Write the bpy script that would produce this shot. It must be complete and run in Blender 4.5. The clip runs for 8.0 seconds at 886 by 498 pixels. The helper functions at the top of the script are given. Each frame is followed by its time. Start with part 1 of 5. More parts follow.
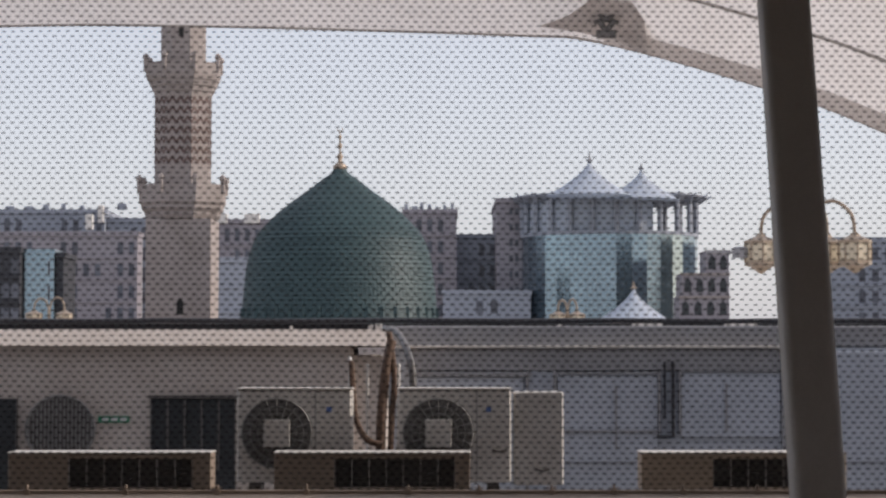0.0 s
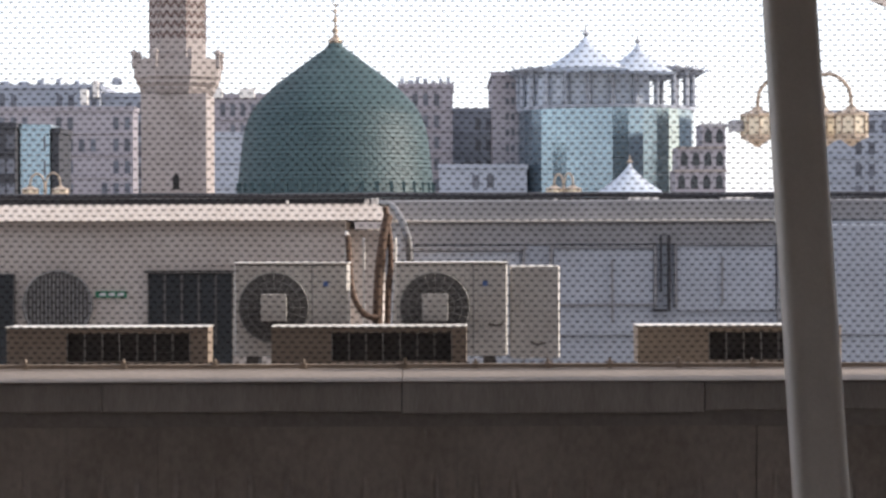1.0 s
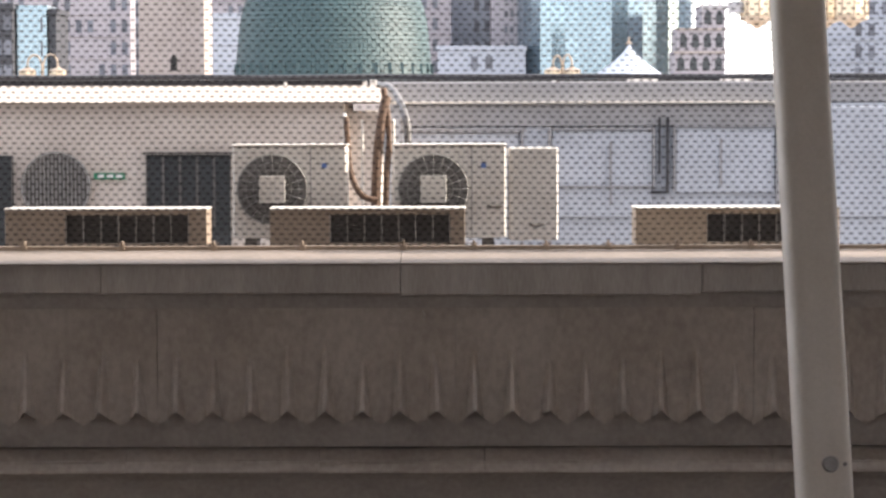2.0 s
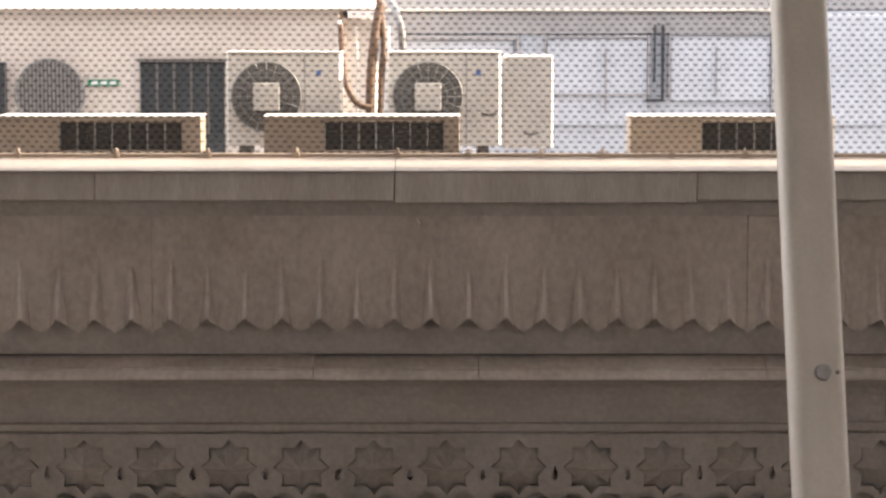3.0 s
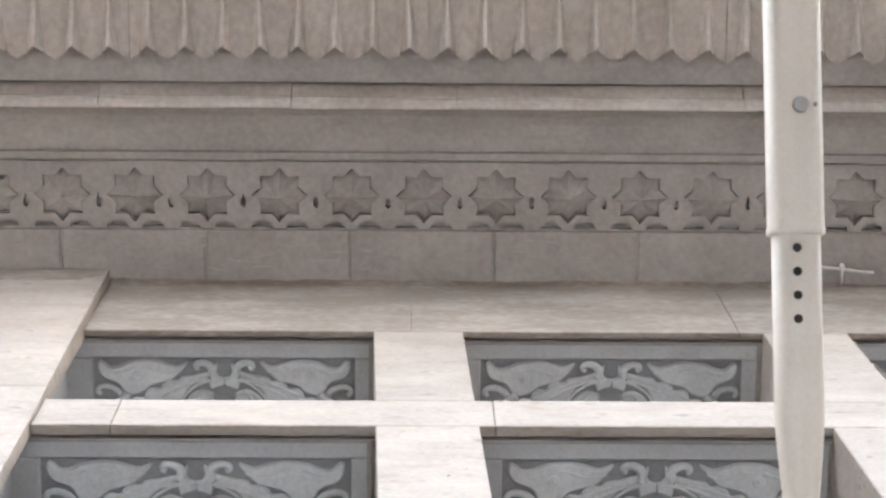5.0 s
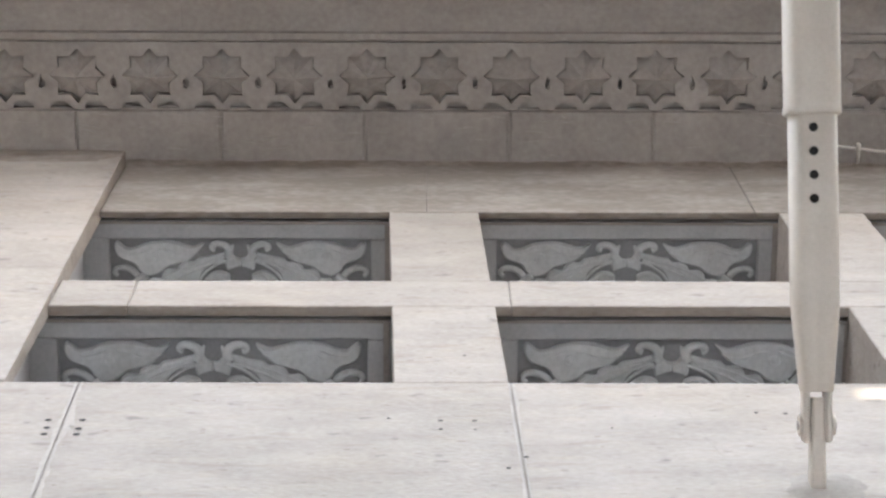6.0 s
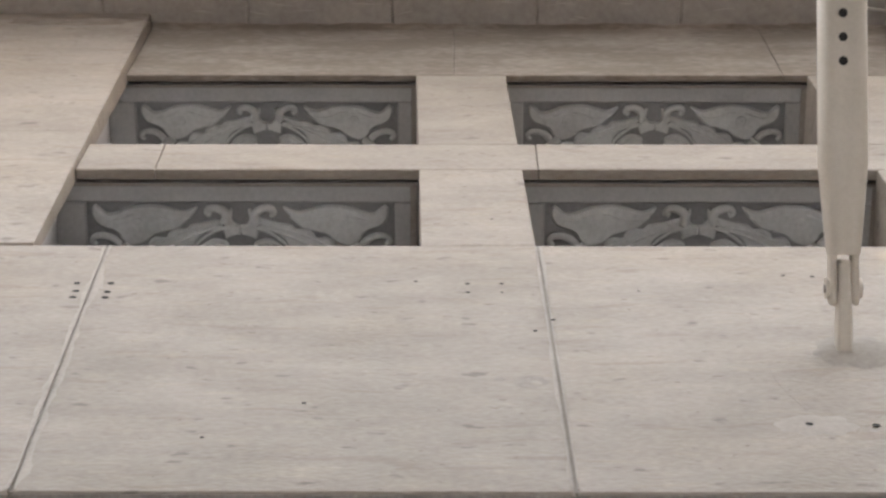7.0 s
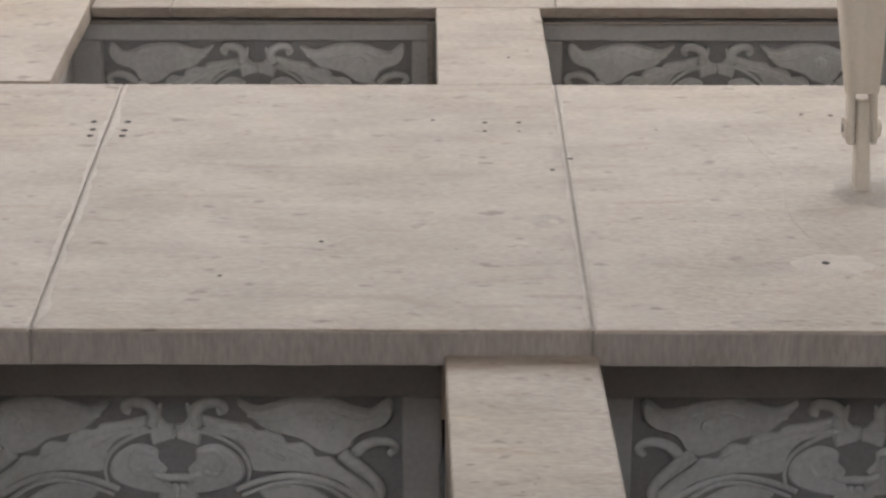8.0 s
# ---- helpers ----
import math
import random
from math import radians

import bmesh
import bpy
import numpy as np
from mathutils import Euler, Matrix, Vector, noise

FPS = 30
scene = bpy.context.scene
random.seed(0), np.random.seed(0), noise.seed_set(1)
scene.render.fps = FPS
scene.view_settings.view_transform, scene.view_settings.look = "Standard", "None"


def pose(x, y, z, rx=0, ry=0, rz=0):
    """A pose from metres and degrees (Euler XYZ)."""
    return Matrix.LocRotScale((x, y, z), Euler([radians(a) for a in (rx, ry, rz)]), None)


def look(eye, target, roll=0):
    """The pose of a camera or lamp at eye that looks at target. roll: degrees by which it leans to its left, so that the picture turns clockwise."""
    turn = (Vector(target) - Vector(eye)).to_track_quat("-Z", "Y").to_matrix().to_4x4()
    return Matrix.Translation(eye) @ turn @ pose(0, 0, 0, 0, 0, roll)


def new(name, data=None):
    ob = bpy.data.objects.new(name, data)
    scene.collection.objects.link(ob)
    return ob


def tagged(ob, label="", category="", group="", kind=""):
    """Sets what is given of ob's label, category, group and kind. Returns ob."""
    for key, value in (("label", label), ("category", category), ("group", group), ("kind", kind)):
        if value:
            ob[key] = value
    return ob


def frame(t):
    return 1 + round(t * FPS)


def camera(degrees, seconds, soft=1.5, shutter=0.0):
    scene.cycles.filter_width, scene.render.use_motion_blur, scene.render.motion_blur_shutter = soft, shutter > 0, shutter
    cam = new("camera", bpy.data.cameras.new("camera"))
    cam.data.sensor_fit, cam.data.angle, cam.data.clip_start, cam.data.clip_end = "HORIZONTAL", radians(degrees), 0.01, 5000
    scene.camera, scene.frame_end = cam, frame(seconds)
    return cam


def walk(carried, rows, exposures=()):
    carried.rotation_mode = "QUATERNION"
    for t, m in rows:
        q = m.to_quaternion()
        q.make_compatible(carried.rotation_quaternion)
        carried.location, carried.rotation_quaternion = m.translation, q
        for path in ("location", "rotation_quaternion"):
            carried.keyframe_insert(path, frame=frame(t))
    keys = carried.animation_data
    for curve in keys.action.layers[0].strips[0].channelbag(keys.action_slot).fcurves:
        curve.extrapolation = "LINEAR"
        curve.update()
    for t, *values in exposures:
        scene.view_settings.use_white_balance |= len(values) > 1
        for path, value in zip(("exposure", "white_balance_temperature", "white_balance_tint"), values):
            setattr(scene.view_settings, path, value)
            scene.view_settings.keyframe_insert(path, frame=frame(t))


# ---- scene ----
from mathutils.geometry import tessellate_polygon

# ------------------------------------------------------------ camera and its walk
cam = camera(22.17, 8.0, soft=2.6)
EYE = (0.0, 0.0, 3.4)
# seconds, turn to the right, tilt up, lean (degrees)
PATH = [
    (0.0, 0.0, 2.9, 0.0), (0.5, 0.031, 1.379, -0.12), (1.0, 0.091, -0.284, -0.17), (1.5, 0.098, -2.04, -0.17),
    (1.7, 0.106, -2.6, -0.17), (2.8, 0.208, -5.006, 0.02), (3.0, 0.265, -5.61, 0.02), (3.5, 0.404, -7.319, 0.14),
    (4.0, 0.595, -9.049, 0.32), (4.5, 0.823, -10.825, 0.47), (4.7, 0.885, -11.512, 0.52), (5.8, 0.579, -14.831, 0.28),
    (6.0, 0.47, -15.485, 0.25), (6.5, 0.118, -17.208, 0.06), (7.0, -0.237, -18.948, -0.01), (7.5, -0.405, -20.845, -0.04),
    (8.0, -0.703, -23.029, -0.13),
]
EXPOSURES = [(0.0, -0.98, 6550, 16), (0.5, -0.58, 6550, 16), (1.0, -0.08, 6500, 15), (1.2, 0.12, 6500, 15), (1.5, 0.52, 6600, 15), (1.7, 0.7, 6700, 14), (3.0, 1.62, 7350, 14),
             (3.5, 2.2, 7500, 13), (4.0, 2.58, 7300, 12), (4.5, 2.93, 6400, 9), (6.0, 2.5, 6450, 7), (6.5, 2.2, 6700, 8), (7.0, 2.0, 7150, 9), (8.0, 1.92, 7350, 10)]
walk(cam, [(t, pose(*EYE, 90 + tilt, 0, -turn) @ pose(0, 0, 0, 0, 0, lean)) for t, turn, tilt, lean in PATH], EXPOSURES)

# ------------------------------------------------------------ world and sun
SUN_AZ, SUN_EL = 0.5, 31.0      # degrees north of east, degrees up
world = bpy.data.worlds.new("sky")
scene.world = world
world.use_nodes = True
wn = world.node_tree.nodes
sky = wn.new("ShaderNodeTexSky")
sky.sky_type, sky.sun_disc = "NISHITA", False
sky.sun_elevation, sky.sun_rotation = radians(SUN_EL), radians(90 - SUN_AZ)
sky.dust_density, sky.air_density, sky.ozone_density = 2.0, 1.0, 1.0
haze = wn.new("ShaderNodeMix")
haze.data_type, haze.blend_type = "RGBA", "ADD"
haze.inputs["Factor"].default_value = 1.0
haze.inputs["B"].default_value = (8.6, 8.9, 9.5, 1)      # bright even haze over the whole sky
world.node_tree.links.new(sky.outputs[0], haze.inputs["A"])
world.node_tree.links.new(haze.outputs["Result"], wn["Background"].inputs[0])
wn["Background"].inputs[1].default_value = 0.12
sun_data = bpy.data.lights.new("sun", "SUN")
sun_data.energy, sun_data.angle, sun_data.color = 5.0, radians(0.6), (1.0, 0.93, 0.82)
sun = new("sun", sun_data)
sun.matrix_world = look((40 * math.cos(radians(SUN_AZ)), 40 * math.sin(radians(SUN_AZ)), 40 * math.tan(radians(SUN_EL))), (0, 0, 0))


# ------------------------------------------------------------ materials
def surface(name, base, dark=None, grain=30.0, stain=2.0, rough=0.75, metal=0.0, bump=0.25, amount=0.5, stretch=(1, 1, 1), random_tone=0.0, pits=0.0, veins=0.0):
    """Two scales of variation between base and dark, a fine bump, and if asked a tone of its own for each piece."""
    m = bpy.data.materials.new(name)
    m.use_nodes = True
    nt = m.node_tree
    n, l = nt.nodes, nt.links
    b = n["Principled BSDF"]
    dark = dark or tuple(c * 0.7 for c in base)
    mp = n.new("ShaderNodeMapping")
    mp.inputs["Scale"].default_value = stretch
    geo = n.new("ShaderNodeNewGeometry")
    l.new(geo.outputs["Position"], mp.inputs[0])
    big = n.new("ShaderNodeTexNoise")
    big.inputs["Scale"].default_value, big.inputs["Detail"].default_value, big.inputs["Roughness"].default_value = stain, 6, 0.65
    fine = n.new("ShaderNodeTexNoise")
    fine.inputs["Scale"].default_value, fine.inputs["Detail"].default_value = grain, 4
    l.new(mp.outputs[0], big.inputs["Vector"])
    l.new(mp.outputs[0], fine.inputs["Vector"])
    add = n.new("ShaderNodeMath")
    add.operation = "ADD"
    l.new(big.outputs[0], add.inputs[0])
    half = n.new("ShaderNodeMath")
    half.operation, half.inputs[1].default_value = "MULTIPLY", 0.7
    l.new(fine.outputs[0], half.inputs[0])
    l.new(half.outputs[0], add.inputs[1])
    ramp = n.new("ShaderNodeMapRange")
    ramp.inputs[1].default_value, ramp.inputs[2].default_value = 0.6, 1.1
    ramp.inputs[3].default_value, ramp.inputs[4].default_value = 0.0, amount * 2
    l.new(add.outputs[0], ramp.inputs[0])
    mix = n.new("ShaderNodeMix")
    mix.data_type = "RGBA"
    mix.inputs["A"].default_value, mix.inputs["B"].default_value = (*base, 1), (*dark, 1)
    l.new(ramp.outputs[0], mix.inputs["Factor"])
    out = mix.outputs["Result"]
    if random_tone:
        info = n.new("ShaderNodeObjectInfo")
        r = n.new("ShaderNodeMapRange")
        r.inputs[3].default_value, r.inputs[4].default_value = 1 - random_tone, 1 + random_tone
        l.new(info.outputs["Random"], r.inputs[0])
        hsv = n.new("ShaderNodeHueSaturation")
        l.new(r.outputs[0], hsv.inputs["Value"])
        l.new(out, hsv.inputs["Color"])
        out = hsv.outputs[0]
    if veins:
        for scale, seat, low, high, tone in (((1.3, 9.0, 9.0), 3.0, 0.56, 0.70, (1.16, 1.12, 1.04)), ((1.0, 6.0, 6.0), 2.1, 0.60, 0.66, (0.80, 0.74, 0.68)), ((0.8, 1.0, 1.0), 0.9, 0.5, 0.75, (1.08, 1.02, 0.92))):
            vm = n.new("ShaderNodeMapping")
            vm.inputs["Scale"].default_value, vm.inputs["Location"].default_value = scale, (seat * 7, seat, 0)
            l.new(geo.outputs["Position"], vm.inputs[0])
            vn = n.new("ShaderNodeTexNoise")
            vn.inputs["Scale"].default_value, vn.inputs["Detail"].default_value, vn.inputs["Distortion"].default_value = seat, 5, 0.6
            l.new(vm.outputs[0], vn.inputs["Vector"])
            vr = n.new("ShaderNodeMapRange")
            vr.inputs[1].default_value, vr.inputs[2].default_value, vr.inputs[4].default_value = low, high, veins
            l.new(vn.outputs[0], vr.inputs[0])
            vx = n.new("ShaderNodeMix")
            vx.data_type, vx.blend_type = "RGBA", "MULTIPLY"
            vx.inputs["B"].default_value = (*tone, 1)
            l.new(vr.outputs[0], vx.inputs["Factor"])
            l.new(out, vx.inputs["A"])
            out = vx.outputs["Result"]
    if pits:
        vo = n.new("ShaderNodeTexNoise")
        vo.inputs["Scale"].default_value, vo.inputs["Detail"].default_value = 13.0, 3
        mp2 = n.new("ShaderNodeMapping")
        mp2.inputs["Scale"].default_value = (0.5, 1.2, 1.2)
        l.new(geo.outputs["Position"], mp2.inputs[0])
        l.new(mp2.outputs[0], vo.inputs["Vector"])
        pr = n.new("ShaderNodeMapRange")
        pr.inputs[1].default_value, pr.inputs[2].default_value, pr.inputs[4].default_value = 0.645, 0.71, pits
        l.new(vo.outputs[0], pr.inputs[0])
        mx = n.new("ShaderNodeMix")
        mx.data_type = "RGBA"
        mx.inputs["B"].default_value = (*[c * 0.45 for c in dark], 1)
        l.new(pr.outputs[0], mx.inputs["Factor"])
        l.new(out, mx.inputs["A"])
        out = mx.outputs["Result"]
    l.new(out, b.inputs["Base Color"])
    b.inputs["Roughness"].default_value, b.inputs["Metallic"].default_value = rough, metal
    if bump:
        bp = n.new("ShaderNodeBump")
        bp.inputs["Strength"].default_value, bp.inputs["Distance"].default_value = bump, 0.4 / grain
        l.new(fine.outputs[0], bp.inputs["Height"])
        l.new(bp.outputs[0], b.inputs["Normal"])
    return m


M = {
    "travertine": surface("travertine", (0.43, 0.376, 0.326), (0.30, 0.255, 0.213), 36, 2.4, 0.6, stretch=(0.7, 1.5, 1.5), random_tone=0.05, pits=0.6, amount=0.5, bump=0.5, veins=0.55),
    "weathered": surface("weathered_stone", (0.43, 0.39, 0.352), (0.26, 0.23, 0.207), 26, 2.4, 0.85, random_tone=0.035, amount=0.34),
    "sawn": surface("sawn_stone_edge", (0.40, 0.36, 0.335), (0.265, 0.236, 0.22), 34, 2.2, 0.85, stretch=(2.2, 1, 0.5), amount=0.55, random_tone=0.03),
    "fan_back": surface("dim_fan_recess", (0.20, 0.192, 0.185), (0.14, 0.134, 0.128), 40, 5, 0.6, bump=0.1),
    "stained": surface("stained_stone", (0.41, 0.355, 0.305), (0.245, 0.205, 0.17), 22, 1.9, 0.85, amount=0.75, stretch=(0.6, 1.6, 1.2)),
    "panel": surface("cornice_panel", (0.48, 0.425, 0.372), (0.325, 0.28, 0.243), 24, 1.4, 0.8, random_tone=0.06, stretch=(1.1, 1, 0.8), amount=0.5),
    "fascia": surface("painted_sheet", (0.44, 0.40, 0.36), (0.30, 0.265, 0.235), 40, 2.0, 0.6, random_tone=0.06, stretch=(3, 1, 0.4)),
    "coping": surface("cream_stone", (0.26, 0.215, 0.18), (0.18, 0.15, 0.125), 30, 2.0, 0.75),
    "pit": surface("brown_pit", (0.30, 0.25, 0.205), (0.21, 0.172, 0.14), 40, 6, 0.9),
    "joint": surface("joint_filling", (0.40, 0.36, 0.32), (0.28, 0.25, 0.22), 40, 4, 0.9),
    # Relief lightened, backing darkened: shade between the scrolls is put into the colour.
    "carved": surface("grey_cast_metal", (0.68, 0.68, 0.67), (0.51, 0.51, 0.50), 40, 3.0, 0.6, random_tone=0.04),
    "shaded_backing": surface("shaded_recess_metal", (0.33, 0.325, 0.32), (0.24, 0.235, 0.23), 40, 3.0, 0.7),
    "cast_frame": surface("grey_frame_metal", (0.52, 0.515, 0.505), (0.40, 0.395, 0.39), 40, 3.0, 0.6),
    "pole": surface("cream_painted_steel", (0.66, 0.60, 0.525), (0.55, 0.495, 0.425), 60, 3.0, 0.62, bump=0.08, amount=0.35),
    "steel": surface("grey_steel", (0.33, 0.31, 0.29), (0.22, 0.20, 0.185), 60, 6.0, 0.5, 0.3, bump=0.1),
    "black": surface("dark_hole", (0.03, 0.028, 0.026), (0.015, 0.015, 0.015), 30, 3, 0.9, bump=0),
    "net": surface("dark_net_cord", (0.06, 0.058, 0.058), (0.045, 0.043, 0.043), 60, 3, 0.9, bump=0),
    "white_metal": surface("white_casing", (0.74, 0.71, 0.665), (0.56, 0.52, 0.47), 40, 2.5, 0.45, bump=0.05, amount=0.45, random_tone=0.04),
    "beige_metal": surface("brown_casing", (0.37, 0.29, 0.225), (0.26, 0.20, 0.15), 40, 3.0, 0.5, bump=0.05, random_tone=0.12),
    "sand_metal": surface("sandy_casing", (0.54, 0.425, 0.315), (0.41, 0.32, 0.235), 40, 3.0, 0.5, bump=0.05),
    "grille": surface("dark_grille", (0.15, 0.136, 0.126), (0.10, 0.09, 0.082), 40, 5, 0.6, bump=0.1),
    "fan": surface("grey_fan_guard", (0.27, 0.26, 0.25), (0.18, 0.175, 0.17), 60, 5, 0.5, bump=0.05),
    "grout": surface("pale_grout", (0.50, 0.455, 0.41), (0.40, 0.357, 0.315), 50, 8, 0.9),
    "plaster": surface("white_plaster", (0.62, 0.56, 0.51), (0.48, 0.415, 0.365), 24, 1.2, 0.85),
    "blue_panel": surface("blue_grey_panel", (0.43, 0.465, 0.525), (0.34, 0.365, 0.41), 20, 1.5, 0.5, bump=0.05, random_tone=0.05),
    "grey_sheet": surface("grey_sheet_roof", (0.31, 0.31, 0.325), (0.23, 0.23, 0.24), 20, 1.5, 0.6, bump=0.1),
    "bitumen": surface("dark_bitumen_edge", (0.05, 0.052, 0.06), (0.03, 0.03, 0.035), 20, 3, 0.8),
    "door": surface("dark_door", (0.045, 0.05, 0.055), (0.025, 0.028, 0.03), 20, 3, 0.45),
    "copper": surface("brown_pipe_wrap", (0.149, 0.087, 0.056), (0.081, 0.050, 0.034), 60, 6, 0.7),
    "hose": surface("dark_hose", (0.15, 0.14, 0.135), (0.09, 0.085, 0.08), 60, 6, 0.4),
    "green_sign": surface("green_sign", (0.05, 0.28, 0.16), (0.03, 0.2, 0.11), 30, 5, 0.4, bump=0),
    "paper": surface("white_sticker", (0.78, 0.78, 0.78), (0.66, 0.66, 0.66), 30, 5, 0.5, bump=0),
    "blue_sticker": surface("blue_sticker", (0.12, 0.2, 0.45), (0.1, 0.16, 0.36), 30, 5, 0.5, bump=0),
    # Dome green lifted towards blue, with the distant haze in the colour.
    "dome": surface("hazed_green_dome_paint", (0.037, 0.073, 0.077), (0.026, 0.053, 0.057), 8, 0.7, 0.6, bump=0.15, random_tone=0.12),
    "gold": surface("gilded_brass", (0.40, 0.32, 0.24), (0.27, 0.21, 0.16), 20, 3, 0.45, 0.4, bump=0),
    "sandstone": surface("pale_minaret_stone", (0.35, 0.305, 0.285), (0.255, 0.22, 0.20), 6, 0.5, 0.8, random_tone=0.05),
    "dark_stone": surface("dark_band_stone", (0.14, 0.09, 0.08), (0.10, 0.065, 0.055), 6, 0.5, 0.8),
    # Aerial haze is put into both facade colours, a little paler and bluer.
    "facade_pink": surface("hazed_pinkish_facade", (0.31, 0.288, 0.308), (0.248, 0.227, 0.244), 2, 0.15, 0.8, bump=0.05),
    "facade_grey": surface("hazed_grey_facade", (0.32, 0.343, 0.39), (0.255, 0.275, 0.315), 2, 0.15, 0.8, bump=0.05),
    "window": surface("dark_window_glass", (0.11, 0.115, 0.135), (0.08, 0.085, 0.105), 3, 0.4, 0.3, bump=0, random_tone=0.3),
    "glass": surface("blue_curtain_glass", (0.27, 0.35, 0.40), (0.23, 0.30, 0.35), 1, 0.1, 0.12, 0.85, bump=0, random_tone=0.06),
    "tent": surface("white_blue_membrane", (0.62, 0.67, 0.74), (0.52, 0.57, 0.64), 3, 0.3, 0.6, bump=0),
    "canopy": surface("umbrella_membrane", (0.70, 0.665, 0.645), (0.60, 0.57, 0.55), 3, 0.4, 0.8, bump=0),
    "awning": surface("unseen_awning_cloth", (0.55, 0.51, 0.47), (0.45, 0.41, 0.38), 10, 1, 0.8, bump=0),
    "canopy_seam": surface("umbrella_seam", (0.40, 0.37, 0.35), (0.32, 0.3, 0.28), 3, 0.4, 0.8, bump=0),
    "hem": surface("doubled_membrane", (0.66, 0.625, 0.61), (0.57, 0.54, 0.525), 3, 0.4, 0.8, bump=0),
    "ground": surface("pale_paving", (0.52, 0.50, 0.47), (0.42, 0.40, 0.37), 3, 0.1, 0.8, bump=0.1),
    "lantern": surface("lantern_pane", (0.62, 0.55, 0.42), (0.5, 0.42, 0.3), 12, 2, 0.35, bump=0),
}


def let_through(m, share):
    """Thin membrane: part of the light passes to the other side."""
    n, l = m.node_tree.nodes, m.node_tree.links
    b = n["Principled BSDF"]
    tr = n.new("ShaderNodeBsdfTranslucent")
    l.new(b.inputs["Base Color"].links[0].from_socket, tr.inputs[0])
    mix = n.new("ShaderNodeMixShader")
    mix.inputs[0].default_value = share
    l.new(b.outputs[0], mix.inputs[1])
    l.new(tr.outputs[0], mix.inputs[2])
    l.new(mix.outputs[0], n["Material Output"].inputs[0])


let_through(M["canopy"], 0.6)
let_through(M["tent"], 0.4)
let_through(M["hem"], 0.5)


def loose_weave(m, share):
    """Loosely knitted cord: part of what is behind shows through."""
    n, l = m.node_tree.nodes, m.node_tree.links
    mix = n.new("ShaderNodeMixShader")
    mix.inputs[0].default_value = share
    l.new(n["Principled BSDF"].outputs[0], mix.inputs[1])
    l.new(n.new("ShaderNodeBsdfTransparent").outputs[0], mix.inputs[2])
    l.new(mix.outputs[0], n["Material Output"].inputs[0])


loose_weave(M["net"], 0.42)


# ------------------------------------------------------------ building helpers
def add_box(bm, x0, x1, y0, y1, z0, z1, bevel=0.0):
    fresh = bmesh.ops.create_cube(bm, size=1.0)["verts"]
    for v in fresh:
        v.co = Vector(((x0 + x1) / 2 + v.co.x * (x1 - x0), (y0 + y1) / 2 + v.co.y * (y1 - y0), (z0 + z1) / 2 + v.co.z * (z1 - z0)))
    if bevel:
        edges = {e for v in fresh for e in v.link_edges}
        bmesh.ops.bevel(bm, geom=list(edges), offset=bevel, segments=1, affect="EDGES")


def add_tube(bm, points, radii, sides=10, flat=1.0, cap=True):
    """A tube along points, with a radius for each."""
    points = [Vector(p) for p in points]
    if not isinstance(radii, (list, tuple)):
        radii = [radii] * len(points)
    rings = []
    for i, p in enumerate(points):
        way = (points[min(i + 1, len(points) - 1)] - points[max(i - 1, 0)]).normalized()
        side = way.cross(Vector((0.0, 1.0, 0.0)))
        if side.length < 0.05:
            side = way.cross(Vector((1.0, 0.0, 0.0)))
        side.normalize()
        up = side.cross(way)
        rings.append([bm.verts.new(p + radii[i] * (side * math.cos(2 * math.pi * k / sides) + flat * up * math.sin(2 * math.pi * k / sides))) for k in range(sides)])
    for a, b in zip(rings, rings[1:]):
        for k in range(sides):
            bm.faces.new((a[k], a[(k + 1) % sides], b[(k + 1) % sides], b[k]))
    if cap:
        bm.faces.new(rings[0])
        bm.faces.new(rings[-1][::-1])


def add_lathe(bm, profile, sides, centre=(0, 0), turn=0.0, bottom=True):
    """profile: (radius, z) from below to above."""
    rings = []
    for r, z in profile:
        rings.append([bm.verts.new((centre[0] + r * math.cos(turn + 2 * math.pi * k / sides), centre[1] + r * math.sin(turn + 2 * math.pi * k / sides), z)) for k in range(sides)])
    for a, b in zip(rings, rings[1:]):
        for k in range(sides):
            bm.faces.new((a[k], a[(k + 1) % sides], b[(k + 1) % sides], b[k]))
    if bottom:
        bm.faces.new(rings[0][::-1])
    bm.faces.new(rings[-1])


def finish(bm, name, material, smooth=False):
    bmesh.ops.recalc_face_normals(bm, faces=bm.faces)
    me = bpy.data.meshes.new(name)
    bm.to_mesh(me)
    bm.free()
    me.materials.append(M[material])
    if smooth:
        me.polygons.foreach_set("use_smooth", [True] * len(me.polygons))
    return me


def part(name, bm, material, parent=None, label="", smooth=False):
    ob = new(name, finish(bm, name, material, smooth))
    if parent:
        ob.parent = parent
    if label:
        ob["label"] = label
    return ob


def piece(name, mesh, parent, place=(0, 0, 0), turn=(0, 0, 0)):
    ob = new(name, mesh)
    ob.parent = parent
    ob.location, ob.rotation_euler = place, turn
    return ob


def box(name, material, parent, x0, x1, y0, y1, z0, z1, bevel=0.0, label=""):
    bm = bmesh.new()
    add_box(bm, x0, x1, y0, y1, z0, z1, bevel)
    return part(name, bm, material, parent, label)


def thing(name, place, label, category, group="", kind=""):
    ob = new(name)
    ob.location = place
    ob.empty_display_size = 0.2
    return tagged(ob, label, category, group, kind)


